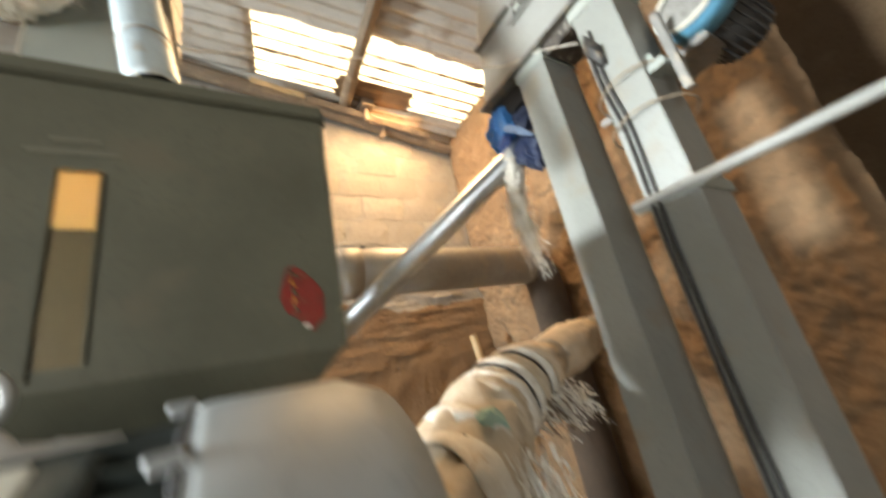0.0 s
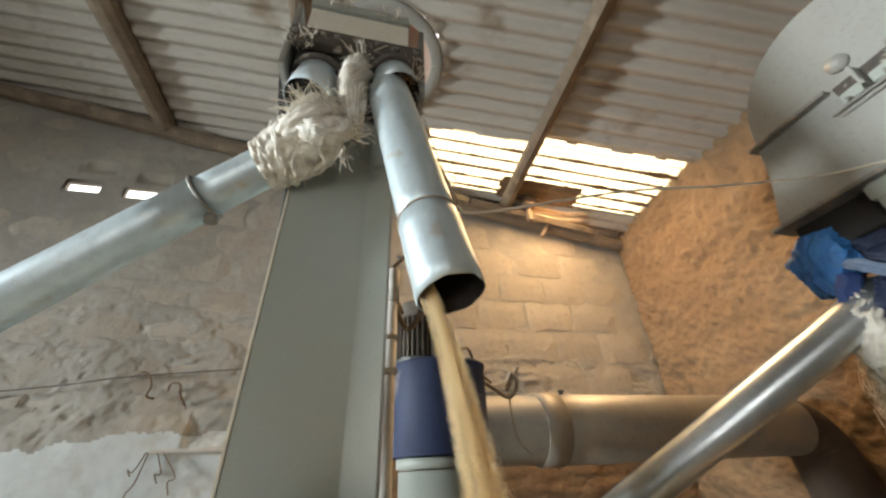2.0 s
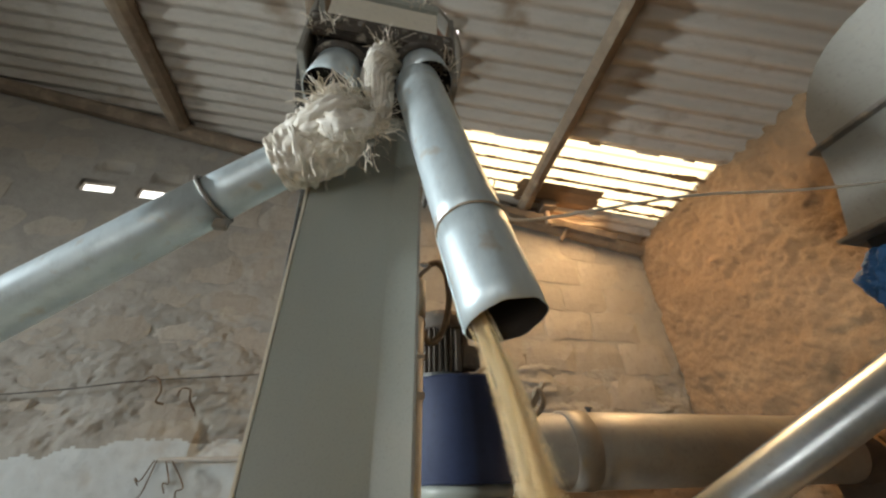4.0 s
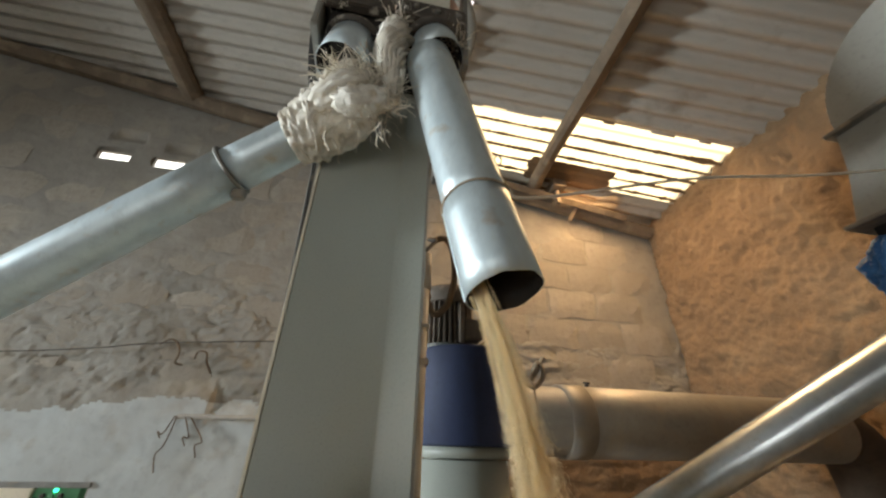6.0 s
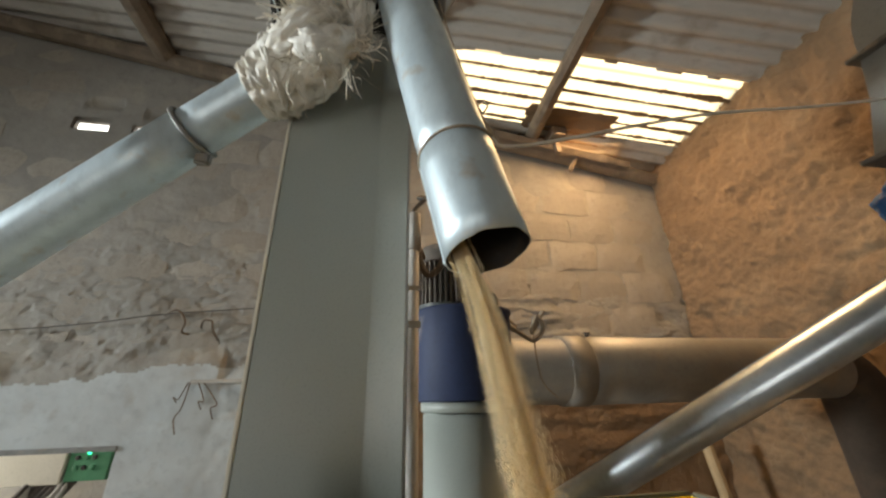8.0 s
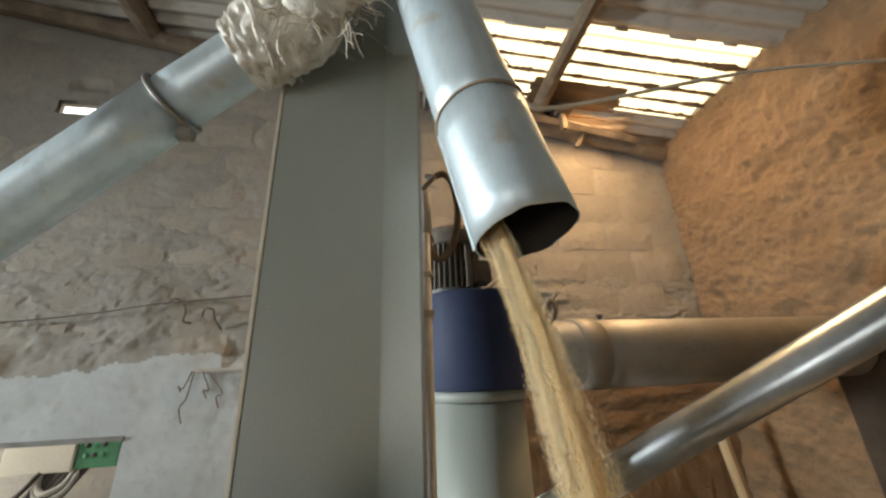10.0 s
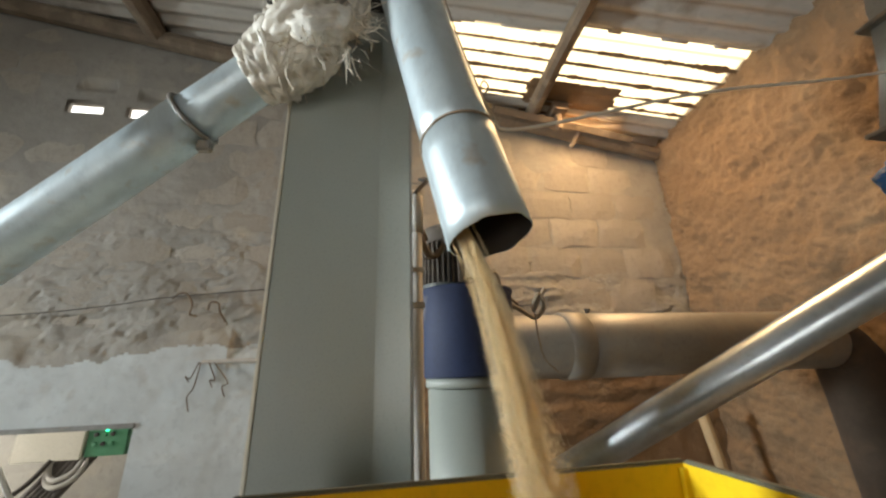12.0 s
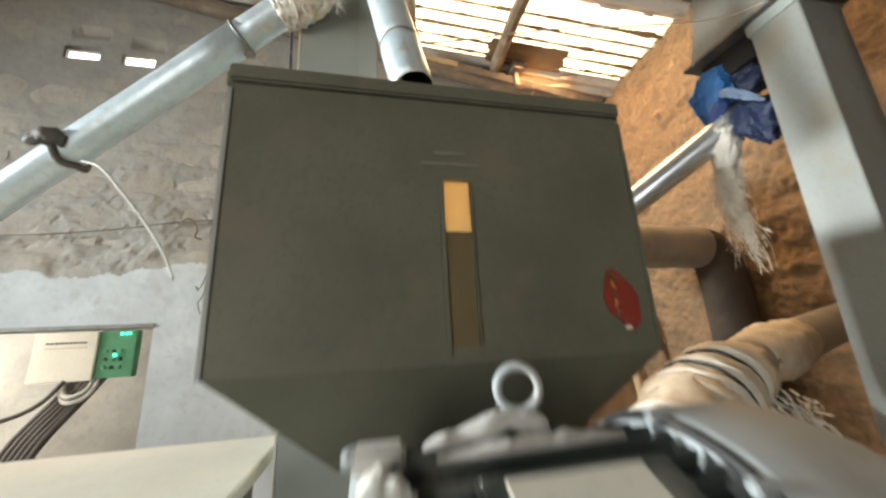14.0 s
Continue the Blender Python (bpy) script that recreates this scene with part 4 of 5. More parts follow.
        pts = curve_pts([(x0 - 0.008, yy, 2.26), (x0 - 0.010, yy + 0.010, 2.05), (x0 - 0.008, yy - 0.004, 1.85), (x0 - 0.009, yy + 0.004, 1.58), (x0 - 0.008, yy + .01, 1.2), (x0 - 0.008, yy, 0.35)], 6)
        part("cable", tubed(pts, 0.006, 8), "black", e, "black cable taped to the leg", smooth=True)
    part("cable_knot", cloth_sleeve(bmesh.new(), [(x0 - .01, 0.60, 2.24), (x0 - .018, 0.585, 2.17), (x0 - .01, 0.575, 2.10)], [.012, .024, .010], 16, 3, .3, seed=4), "black", e, "black tape knot", smooth=True)
    for zz in (1.86, 2.0):
        part("tie", ring_band(bmesh.new(), (1.35, 0.55, zz), (0.04, 0.02, 1), 0.133, 0.004, 24, 6, 0.01, 2), "rope", e)
    return e


build_elevator_two()


def build_head_motor():
    m = thing("drive_motor", "dusty electric motor with a pale blue fan cover", "motor", at=(1.43, 0.335, 2.17))
    ax = Vector((-0.93, 0.10, 0.28)).normalized()
    c = Vector((0, 0, 0))
    body = lathe(bmesh.new(), c - ax * 0.10, ax, [(-0.14, .085), (-0.13, .095), (0.06, .095), (0.07, .09)], 32)
    part("body", body, "black", m, "dark finned motor body", smooth=True)
    _, u, w = basis(ax)
    for k in range(24):
        a = 2 * math.pi * k / 24
        o = u * math.cos(a) + w * math.sin(a)
        part("fin", tubed([c - ax * 0.23 + o * 0.096, c - ax * 0.04 + o * 0.096], 0.005, 4), "black", m)
    part("fan_cover", pipe_shell(bmesh.new(), c - ax * 0.04, c + ax * 0.05, 0.108, n=36, steps=2), ["light_blue", "inside"], m, "pale blue fan cover", smooth=True)
    part("rim", ring_band(bmesh.new(), c + ax * 0.05, ax, 0.104, 0.007, 40, 8), "cream", m, "white cover rim", smooth=True)
    part("grille", lathe(bmesh.new(), c + ax * 0.035, ax, [(0, .102), (.004, .102)], 32), "lint", m, "dust-caked grille")
    part("lint", cloth_sleeve(bmesh.new(), [c + ax * 0.030, c + ax * 0.040, c + ax * 0.046], [.100, .094, .05], 40, 9, .08, .6, seed=31), "lint", m, "matted lint on the grille")
    part("foot", boxed(-0.02, 0.16, 0.0, 0.19, -0.13, -0.105, bevel=0.003), "steel", m, "steel motor plate")
    part("rail", boxed(-0.13, -0.10, 0.06, 0.085, -0.30, 0.0, bevel=0.003), "steel", m, "dusty motor rail")
    part("rail", boxed(-0.165, -0.10, 0.085, 0.140, -0.20, -0.17, bevel=0.003), "grey_paint", m)
    part("foot", boxed(-0.14, 0.10, 0.12, 0.15, -0.16, -0.12, bevel=0.003), "grey_paint", m)
    return m


build_head_motor()


# ---- pipes and sacks ----
def build_spout():
    s = thing("outlet_spout", "shiny galvanized spout pipe pouring feed into the hopper", "spout", "galvanized pipes")
    p0, p1, r = Vector((-0.147, 1.045, 2.60)), Vector((-0.034, 0.937, 1.972)), 0.055
    mid = p0.lerp(p1, 0.74)
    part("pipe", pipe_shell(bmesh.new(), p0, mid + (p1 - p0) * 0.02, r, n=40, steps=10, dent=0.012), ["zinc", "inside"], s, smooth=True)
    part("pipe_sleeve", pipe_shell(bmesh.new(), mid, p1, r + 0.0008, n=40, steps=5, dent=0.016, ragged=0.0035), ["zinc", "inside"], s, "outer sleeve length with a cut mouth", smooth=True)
    d, u, w = basis(p1 - p0)
    part("seam", tubed([mid + (u * 0.4 - w * 0.9).normalized() * (r + .001), p1 + (u * 0.4 - w * 0.9).normalized() * (r + .001)], 0.002, 6), "zinc", s)
    part("wire_ring", ring_band(bmesh.new(), mid, p1 - p0, r + 0.002, 0.0020, 40, 6, 0.006, 1), "rope", s, "twisted tie wire", smooth=True)
    return s


build_spout()


def build_left_pipe():
    s = thing("chute_pipe", "long galvanized chute pipe sloping down from the elevator head", "pipe", "galvanized pipes")
    a, b, c = Vector((-0.30, 1.118, 2.490)), Vector((-0.555, 1.202, 2.315)), Vector((-1.80, 1.617, 1.460))
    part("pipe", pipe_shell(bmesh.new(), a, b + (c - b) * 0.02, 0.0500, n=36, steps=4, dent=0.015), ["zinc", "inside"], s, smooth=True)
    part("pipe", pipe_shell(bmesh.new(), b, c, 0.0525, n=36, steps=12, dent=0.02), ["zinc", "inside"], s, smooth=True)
    d, u, w = basis(c - b)
    part("clamp", ring_band(bmesh.new(), b, c - b, 0.054, 0.005, 36, 8), "steel", s, "steel clamp ring", smooth=True)
    part("clamp_lug", boxed(-0.014, 0.014, -0.008, 0.008, -0.074, -0.050, bevel=0.003, m=Matrix.Translation(b + Vector((.03, 0, 0)))), "steel", s)
    k = Vector((-1.075, 1.375, 1.958))
    part("strap", ring_band(bmesh.new(), k, c - b, 0.057, 0.011, 30, 8, 0.03, 3), "brown_cable", s, "dark rubber strap", smooth=True)
    part("strap_knot", cloth_sleeve(bmesh.new(), [k + Vector((0.03, -0.062, 0.0)), k + Vector((-0.01, -0.066, 0.015)), k + Vector((-0.07, -0.055, 0.0))], [.016, .024, .012], 20, 3, .35, seed=8), "brown_cable", s, smooth=True)
    return s


build_left_pipe()

hung = curve_pts([(-1.0, 1.325, 1.905), (-0.935, 1.305, 1.875), (-0.867, 1.30, 1.797), (-0.787, 1.30, 1.692), (-0.735, 1.30, 1.61), (-0.70, 1.30, 1.53)], 8)
tagged(part("string", tubed(hung, 0.0038, 8), "white_cable", None, smooth=True), "white cord hanging from the chute pipe", "cord")


def build_right_pipe():
    s = thing("chute_pipe", "bright galvanized chute pipe sloping down from the hooded elevator", "pipe", "galvanized pipes")
    a, c = Vector((1.34, 1.085, 2.145)), Vector((0.22, 2.26, 1.19))
    part("pipe", pipe_shell(bmesh.new(), a, c, 0.056, n=36, steps=14, dent=0.012), ["zinc_bright", "inside"], s, smooth=True)
    d, u, w = basis(c - a)
    part("seam", tubed([a + w * 0.057, c + w * 0.057], 0.002, 6), "zinc_bright", s)
    return s


build_right_pipe()

rng = random.Random(11)


def build_left_sack():
    s = thing("sack_sleeve", "torn white woven sack wound round the pipe joint", "sack", "pipe sleeves")
    part("wrap", cloth_sleeve(bmesh.new(), [(-0.325, 1.085, 2.545), (-0.318, 1.085, 2.50), (-0.335, 1.105, 2.455), (-0.375, 1.130, 2.428), (-0.410, 1.150, 2.410), (-0.440, 1.160, 2.396)], [.044, .064, .074, .070, .064, .055], 110, 5, .20, .16, seed=2, crumple=.5), "sack", s, smooth=True)
    part("flap", cloth_sleeve(bmesh.new(), [(-0.40, 1.085, 2.425), (-0.36, 1.055, 2.43), (-0.31, 1.035, 2.455), (-0.27, 1.03, 2.495)], [.012, .030, .032, .010], 60, 4, .30, .16, seed=17, crumple=.5), "sack", s, "loose creased flap of sacking", smooth=True)
    part("tie", ring_band(bmesh.new(), (-0.432, 1.160, 2.401), (1, -.33, .68), .060, .004, 40, 8, .010, 4), "fibre", s, "twisted strip that ties the sack", smooth=True)
    part("fold", wrap_strip(bmesh.new(), (-0.385, 1.135, 2.424), (1, -.2, .25), .070, .013, .010, 0.9, 90, 3), "sack", s, "creased fold of white sacking", smooth=True)
    part("bulge", cloth_sleeve(bmesh.new(), [(-0.36, 1.06, 2.45), (-0.31, 1.04, 2.415), (-0.26, 1.04, 2.43), (-0.215, 1.06, 2.47)], [.014, .030, .028, .010], 32, 4, .3, .8, seed=7), "sack", s, smooth=True)

    def base(r):
        a = r.uniform(0, 6.28)
        return (-0.30 + 0.065 * math.cos(a), 1.075 + 0.05 * math.sin(a), 2.49 + r.uniform(-.035, .035))
    part("fibre_fringe", fringe(bmesh.new(), base, 1.2, 620, 0.070, (-0.1, -0.45, 0.55), rng, .0012, .6), "fibre", s, "frayed plastic fibres")

    def low(r):
        return (-0.30 + r.uniform(-.05, .08), 1.04 + r.uniform(-.03, .03), 2.36 + r.uniform(-.02, .03))
    part("fibre_fringe", fringe(bmesh.new(), low, 0.8, 60, 0.07, (0.1, -0.2, -0.8), rng, .0008, .7), "fibre", s)
    part("fibre_fringe", fringe(bmesh.new(), lambda r: (-0.22 + r.uniform(-.02, .02), 1.03, 2.43 + r.uniform(-.03, .05)), 0.7, 60, 0.05, (0.8, -0.3, 0.0), rng, .0008, .7), "fibre", s)
    return s


build_left_sack()


def build_mid_sack():
    s = thing("sack_sleeve", "grubby twisted sack stuffed between the two outlets", "sack", "pipe sleeves")
    part("wrap", cloth_sleeve(bmesh.new(), [(-0.235, 1.045, 2.735), (-0.235, 1.03, 2.66), (-0.237, 1.035, 2.57), (-0.225, 1.06, 2.46)], [.012, .030, .030, .014], 60, 9, .42, .10, seed=5), "sack", s, smooth=True)
    part("fibre_fringe", fringe(bmesh.new(), lambda r: (-0.23 + r.uniform(-.03, .03), 1.03, 2.72 + r.uniform(-.02, .02)), .9, 40, .06, (0, -.3, .5), rng, .0013, .5), "fibre", s)
    return s


build_mid_sack()
for cx, cz, cnt in ((-0.09, 2.68, 60), (-0.385, 2.75, 50), (-0.32, 2.985, 40), (-0.15, 2.96, 25)):
    f = part("fibre_tuft", fringe(bmesh.new(), lambda r: (cx + r.uniform(-.035, .035), 1.03, cz + r.uniform(-.02, .03)), 1.0, cnt, .05, (0, -.4, .1), rng, .0014, .7), "fibre")
    tagged(f, "tuft of pale plastic fibres caught on the elevator head", "fibres", "fibre tufts")


def build_blue_sack():
    s = thing("sack_sleeve", "blue and navy cloth tied round the outlet above frayed sacking", "sack", "pipe sleeves")
    part("blue_cloth", bundle(bmesh.new(), (1.31, 1.155, 2.28), (.100, .105, .115), 3, 14, (20, -15, 30), .13), "blue_cloth", s, "bright blue cloth")
    part("dark_cloth", bundle(bmesh.new(), (1.345, 1.05, 2.285), (.075, .095, .085), 23, 12, (10, 30, 0), .13), "navy_cloth", s, "faded dark cloth")
    part("navy_cloth", bundle(bmesh.new(), (1.33, 1.035, 2.10), (.075, .090, .125), 9, 13, (15, 10, 40), .13), "navy_cloth", s, "dark navy cloth bundle")
    part("pale_cloth", cloth_sleeve(bmesh.new(), [(1.262, 1.145, 2.245), (1.250, 1.085, 2.225), (1.250, 1.03, 2.175), (1.272, 0.975, 2.115)], [.004, .013, .015, .005], 36, 3, .5, .3, seed=29), "pale_blue_cloth", s, "pale grey-blue strip")
    part("violet_cloth", bundle(bmesh.new(), (1.262, 1.135, 2.165), (.032, .042, .058), 19, 12, (30, 0, 20)), "blue_violet_cloth", s, "violet-blue knot of cloth")
    part("white_wrap", cloth_sleeve(bmesh.new(), [(1.28, 1.135, 2.15), (1.275, 1.14, 2.08), (1.275, 1.155, 2.01), (1.28, 1.17, 1.94)], [.030, .052, .048, .03], 60, 9, .26, .12, seed=13), "sack", s, "white sack neck", smooth=True)
    g = random.Random(14)
    part("fibre_fringe", mop(bmesh.new(), lambda q: (1.285 + q.uniform(-.028, .028), 1.175 + q.uniform(-.035, .035), 2.00 + q.uniform(-.10, .05)), (0.0, 0.14, -1), 260, .17, g, .0013, .026), "fibre", s, "tangled white plastic fibres")
    part("fibre_fringe", mop(bmesh.new(), lambda q: (1.29 + q.uniform(-.025, .025), 1.20 + q.uniform(-.035, .035), 1.88 + q.uniform(-.09, .06)), (0.0, -0.08, -1), 130, .20, g, .0013, .020), "fibre", s)
    part("fibre_fringe", mop(bmesh.new(), lambda q: (1.29 + q.uniform(-.015, .015), 1.175 + q.uniform(-.02, .02), 1.76 + q.uniform(-.06, .04)), (0.0, -0.12, -1), 60, .20, g, .0012, .012), "fibre", s)
    part("fibre_fringe", mop(bmesh.new(), lambda q: (1.29 + q.uniform(-.008, .008), 1.22 + q.uniform(-.012, .012), 1.74 + q.uniform(-.05, .03)), (0.0, 0.12, -1), 12, .24, g, .0011, .008), "fibre", s)
    return s


build_blue_sack()


# ---- blower with its duct ----
def build_blower():
    b = thing("blower", "navy blue dust blower with a finned motor on top", "blower")
    c = (0.150, 1.895)
    part("drum", lathe(bmesh.new(), (c[0], c[1], 1.79), (0, 0, 1), [(0, .180), (.001, .186), (.008, .182), (.29, .182), (.30, .188), (.31, .188), (.312, .1)], 40), "blue_paint", b, "navy blue blower casing", smooth=True)
    part("base_flange", lathe(bmesh.new(), (c[0], c[1], 1.755), (0, 0, 1), [(0, .150), (.004, .158), (.034, .158)], 36), "grey_paint", b, "grey base flange", smooth=True)
    part("inlet_cone", lathe(bmesh.new(), (c[0], c[1], 0.55), (0, 0, 1), [(0, .08), (.7, .15), (1.2, .15)], 32), "grey_paint", b, "grey cone below", smooth=True)
    for a in range(3):
        th = a * 2.1 + 0.4
        part("leg", tubed([(c[0] + .2 * math.cos(th), c[1] + .2 * math.sin(th), 0), (c[0] + .15 * math.cos(th), c[1] + .15 * math.sin(th), 1.3)], .018, 8), "grey_paint", b)
    m = (0.080, 1.88)
    part("motor_body", lathe(bmesh.new(), (m[0], m[1], 2.10), (0, 0, 1), [(0, .104), (.02, .104), (.02, .080), (.19, .080), (.19, .09)], 32), "motor_dark", b, "dark motor body", smooth=False)
    for k in range(30):
        a = 2 * math.pi * k / 30
        part("fin", boxed(.078, .099, -.0026, .0026, 0.0, .165, m=Matrix.Translation((m[0], m[1], 2.122)) @ Matrix.Rotation(a, 4, "Z")), "motor_dust", b)
    part("motor_cowl", lathe(bmesh.new(), (m[0], m[1], 2.285), (0, 0, 1), [(0, .103), (.004, .106), (.045, .104), (.070, .088), (.080, .03)], 36), "motor_dust", b, "rounded dusty motor cowl", smooth=True)
    part("terminal_box", boxed(0.125, 0.195, 1.775, 1.84, 2.135, 2.215, bevel=.006), "motor_dust", b, "dusty terminal box")
    part("lug", boxed(0.105, 0.125, 1.768, 1.80, 2.12, 2.27, bevel=.003), "motor_dust", b)
    loop = curve_pts([(-0.021, 1.62, 2.446), (0.010, 1.62, 2.456), (0.036, 1.62, 2.43), (0.048, 1.62, 2.37), (0.049, 1.62, 2.30), (0.032, 1.62, 2.218), (0.006, 1.62, 2.176), (-0.02, 1.62, 2.168), (-0.043, 1.62, 2.208), (-0.047, 1.64, 2.262), (-0.02, 1.74, 2.27)], 7)
    part("cable_sheath", tubed(loop, .011, 10), "brown_strap", b, "looped brown cable sheath", smooth=True)
    part("motor_cable", tubed(curve_pts([(-0.021, 1.62, 2.446), (-0.045, 1.58, 2.425), (-0.06, 1.52, 2.385), (-0.05, 1.43, 2.33)], 6), .006, 8), "black", b, "thin black motor cable", smooth=True)
    return b


build_blower()

cond = thing("conduit", "pale plastic cable conduit beside the elevator leg", "conduit")
part("pipe", tubed([(-0.086, 1.385, 0.4), (-0.086, 1.385, 1.2), (-0.086, 1.385, 2.22)], .0135, 12), "white_cable", cond, smooth=True)
part("coupling", tubed([(-0.086, 1.385, 2.15), (-0.086, 1.385, 2.255)], .018, 12), "white_cable", cond, "wider coupling", smooth=True)
part("clip", boxed(-0.118, -0.07, 1.37, 1.40, 1.955, 1.97), "white_cable", cond)
part("clip", boxed(-0.118, -0.07, 1.37, 1.40, 2.045, 2.055), "white_cable", cond)
part("cable_end", tubed(curve_pts([(-0.086, 1.385, 2.25), (-0.082, 1.40, 2.28), (-0.05, 1.43, 2.33)], 6), .006, 8), "brown_cable", cond, smooth=True)


def build_duct():
    d = thing("air_duct", "fat galvanized air duct coated with tan dust", "duct")
    part("pipe", lathe(bmesh.new(), (0.25, 2.25, 1.91), (1, 0, 0), [(0, .150), (.60, .152), (.605, .158), (1.2, .156), (2.02, .156)], 44, close=False), "zinc_dull", d, smooth=True)
    part("joint_band", lathe(bmesh.new(), (0.70, 2.25, 1.91), (1, 0, 0), [(0, .154), (.004, .162), (.115, .163), (.12, .155)], 44, close=False), "zinc_dull", d, "taped joint band", smooth=True)
    elbow = [(2.25, 2.25, 1.91), (2.34, 2.25, 1.89), (2.40, 2.245, 1.82), (2.425, 2.24, 1.72), (2.43, 2.235, 1.3), (2.43, 2.23, 0.0)]
    # elbow in one dark brown, darker than the duct
    part("elbow", tubed(curve_pts(elbow, 5), .15, 28), "soot", d, "dark brown elbow turning down", smooth=True)
    kn = curve_pts([(0.26, 1.98, 2.13), (0.42, 2.05, 2.07), (0.52, 2.09, 2.03), (0.56, 2.06, 2.08), (0.53, 2.05, 2.13), (0.505, 2.06, 2.06), (0.56, 2.07, 2.14), (0.575, 2.07, 2.16)], 6)
    part("tie_rope", tubed(kn, .010, 8, wobble=.3), "rope", d, "knotted cloth rope", smooth=True)
    part("tie_rope", tubed(curve_pts([(0.52, 2.08, 2.05), (0.525, 2.085, 1.95), (0.545, 2.09, 1.85), (0.60, 2.085, 1.79)], 6), .004, 6), "rope", d, smooth=True)
    part("screw_knob", lathe(bmesh.new(), (0.88, 2.25, 2.063), (0, -0.2, 1), [(0, .01), (.02, .01), (.022, .02), (.03, .014)], 10), "black", d)
    return d


build_duct()


def build_wrapped_pipe():
    w = thing("wrapped_pipe", "thick pipe bandaged with dusty torn sacks and black straps", "pipe")
    line = [(0.28, 0.79, 0.72), (0.485, 0.91, 0.875), (0.82, 1.11, 1.06), (1.22, 1.30, 1.15), (1.72, 1.45, 1.225), (2.55, 1.66, 1.335)]
    part("pipe", tubed(curve_pts(line, 6), .095, 24), "zinc_dull", w, smooth=True)
    part("wrap", cloth_sleeve(bmesh.new(), line[:3] + [(1.02, 1.21, 1.11), (1.30, 1.33, 1.165)], [.15, .165, .135, .115, .10], 60, 5, .13, 1.6, seed=6), "dusty_sack", w, "dusty beige sack wrapping", smooth=True)
    part("wrap", cloth_sleeve(bmesh.new(), [(1.37, 1.355, 1.175), (1.57, 1.41, 1.205), (1.80, 1.47, 1.24)], [.10, .118, .10], 40, 6, .09, .5, seed=36), "dusty_sack", w, smooth=True)
    way = Vector((0.86, 0.42, 0.22))
    path = curve_pts(line, 10)
    # creased bandages of sacking wound round the pipe
    for k, (q, half, rad, lean, mat_) in enumerate(((9, .055, .158, .25, "dusty_sack"), (12, .050, .155, -.2, "sack"), (16, .050, .134, .3, "sack"), (19, .035, .126, .1, "dusty_sack"), (21, .030, .124, .35, "sack"),
                                                    (23, .032, .122, .15, "sack"), (25, .030, .118, .4, "dusty_sack"), (27, .034, .116, .2, "sack"), (29, .030, .112, .3, "dusty_sack"))):
        part("bandage", wrap_strip(bmesh.new(), path[q], way + Vector((0, 0, lean)), rad + .010, half, .015, k * 1.3, 80, k + 11), mat_, w, "creased bandage of sacking", smooth=True)
    for q, s in ((14, 1), (22, 2), (26, 3)):
        part("strap", ring_band(bmesh.new(), path[q], way + Vector((0, 0, 0.3 if s == 1 else 0.1)), .160 - .010 * s, .006, 36, 6, .02, s), "black", w, "black rubber strap", smooth=True)
    part("green_rag", bundle(bmesh.new(), (0.70, 0.915, 1.075), (.075, .035, .035), 14, 12, (0, 20, 30), .09), "green_cloth", w, "pale green rag")
    g = random.Random(15)
    part("fibre_fringe", mop(bmesh.new(), lambda r: (1.05 + r.uniform(-.1, .22), 1.14 + r.uniform(-.03, .06), 1.07 + r.uniform(-.06, .03)), (.2, -.5, -.7), 90, .12, g, .0035, .012), "sack", w, "torn hanging shreds")
    part("fibre_fringe", mop(bmesh.new(), lambda r: (1.08 + r.uniform(-.1, .18), 1.13 + r.uniform(-.03, .06), 1.06 + r.uniform(-.06, .03)), (.3, -.4, -.7), 30, .11, g, .0035, .010), "brown_strap", w, "dark torn shreds")
    part("fibre_fringe", mop(bmesh.new(), lambda r: (0.62 + r.uniform(-.14, .18), 0.86 + r.uniform(-.05, .05), 0.93 + r.uniform(-.1, .1)), (.1, -.3, -1), 170, .18, g, .0032, .008), "sack", w)
    return w


build_wrapped_pipe()

stick = part("stick", tubed([(2.25, 2.95, 0.0), (2.15, 2.98, 1.0), (2.10, 3.0, 1.47)], .036, 10, wobble=.1), "pale_wood")
tagged(stick, "pale wooden post standing by the wall", "post")
prop = part("stick", tubed([(0.80, 0.93, 0.0), (0.80, 0.93, 0.62), (0.79, 0.96, 1.04)], .022, 10, wobble=.1), "pale_wood")
tagged(prop, "pale wooden prop under the wrapped pipe", "post")


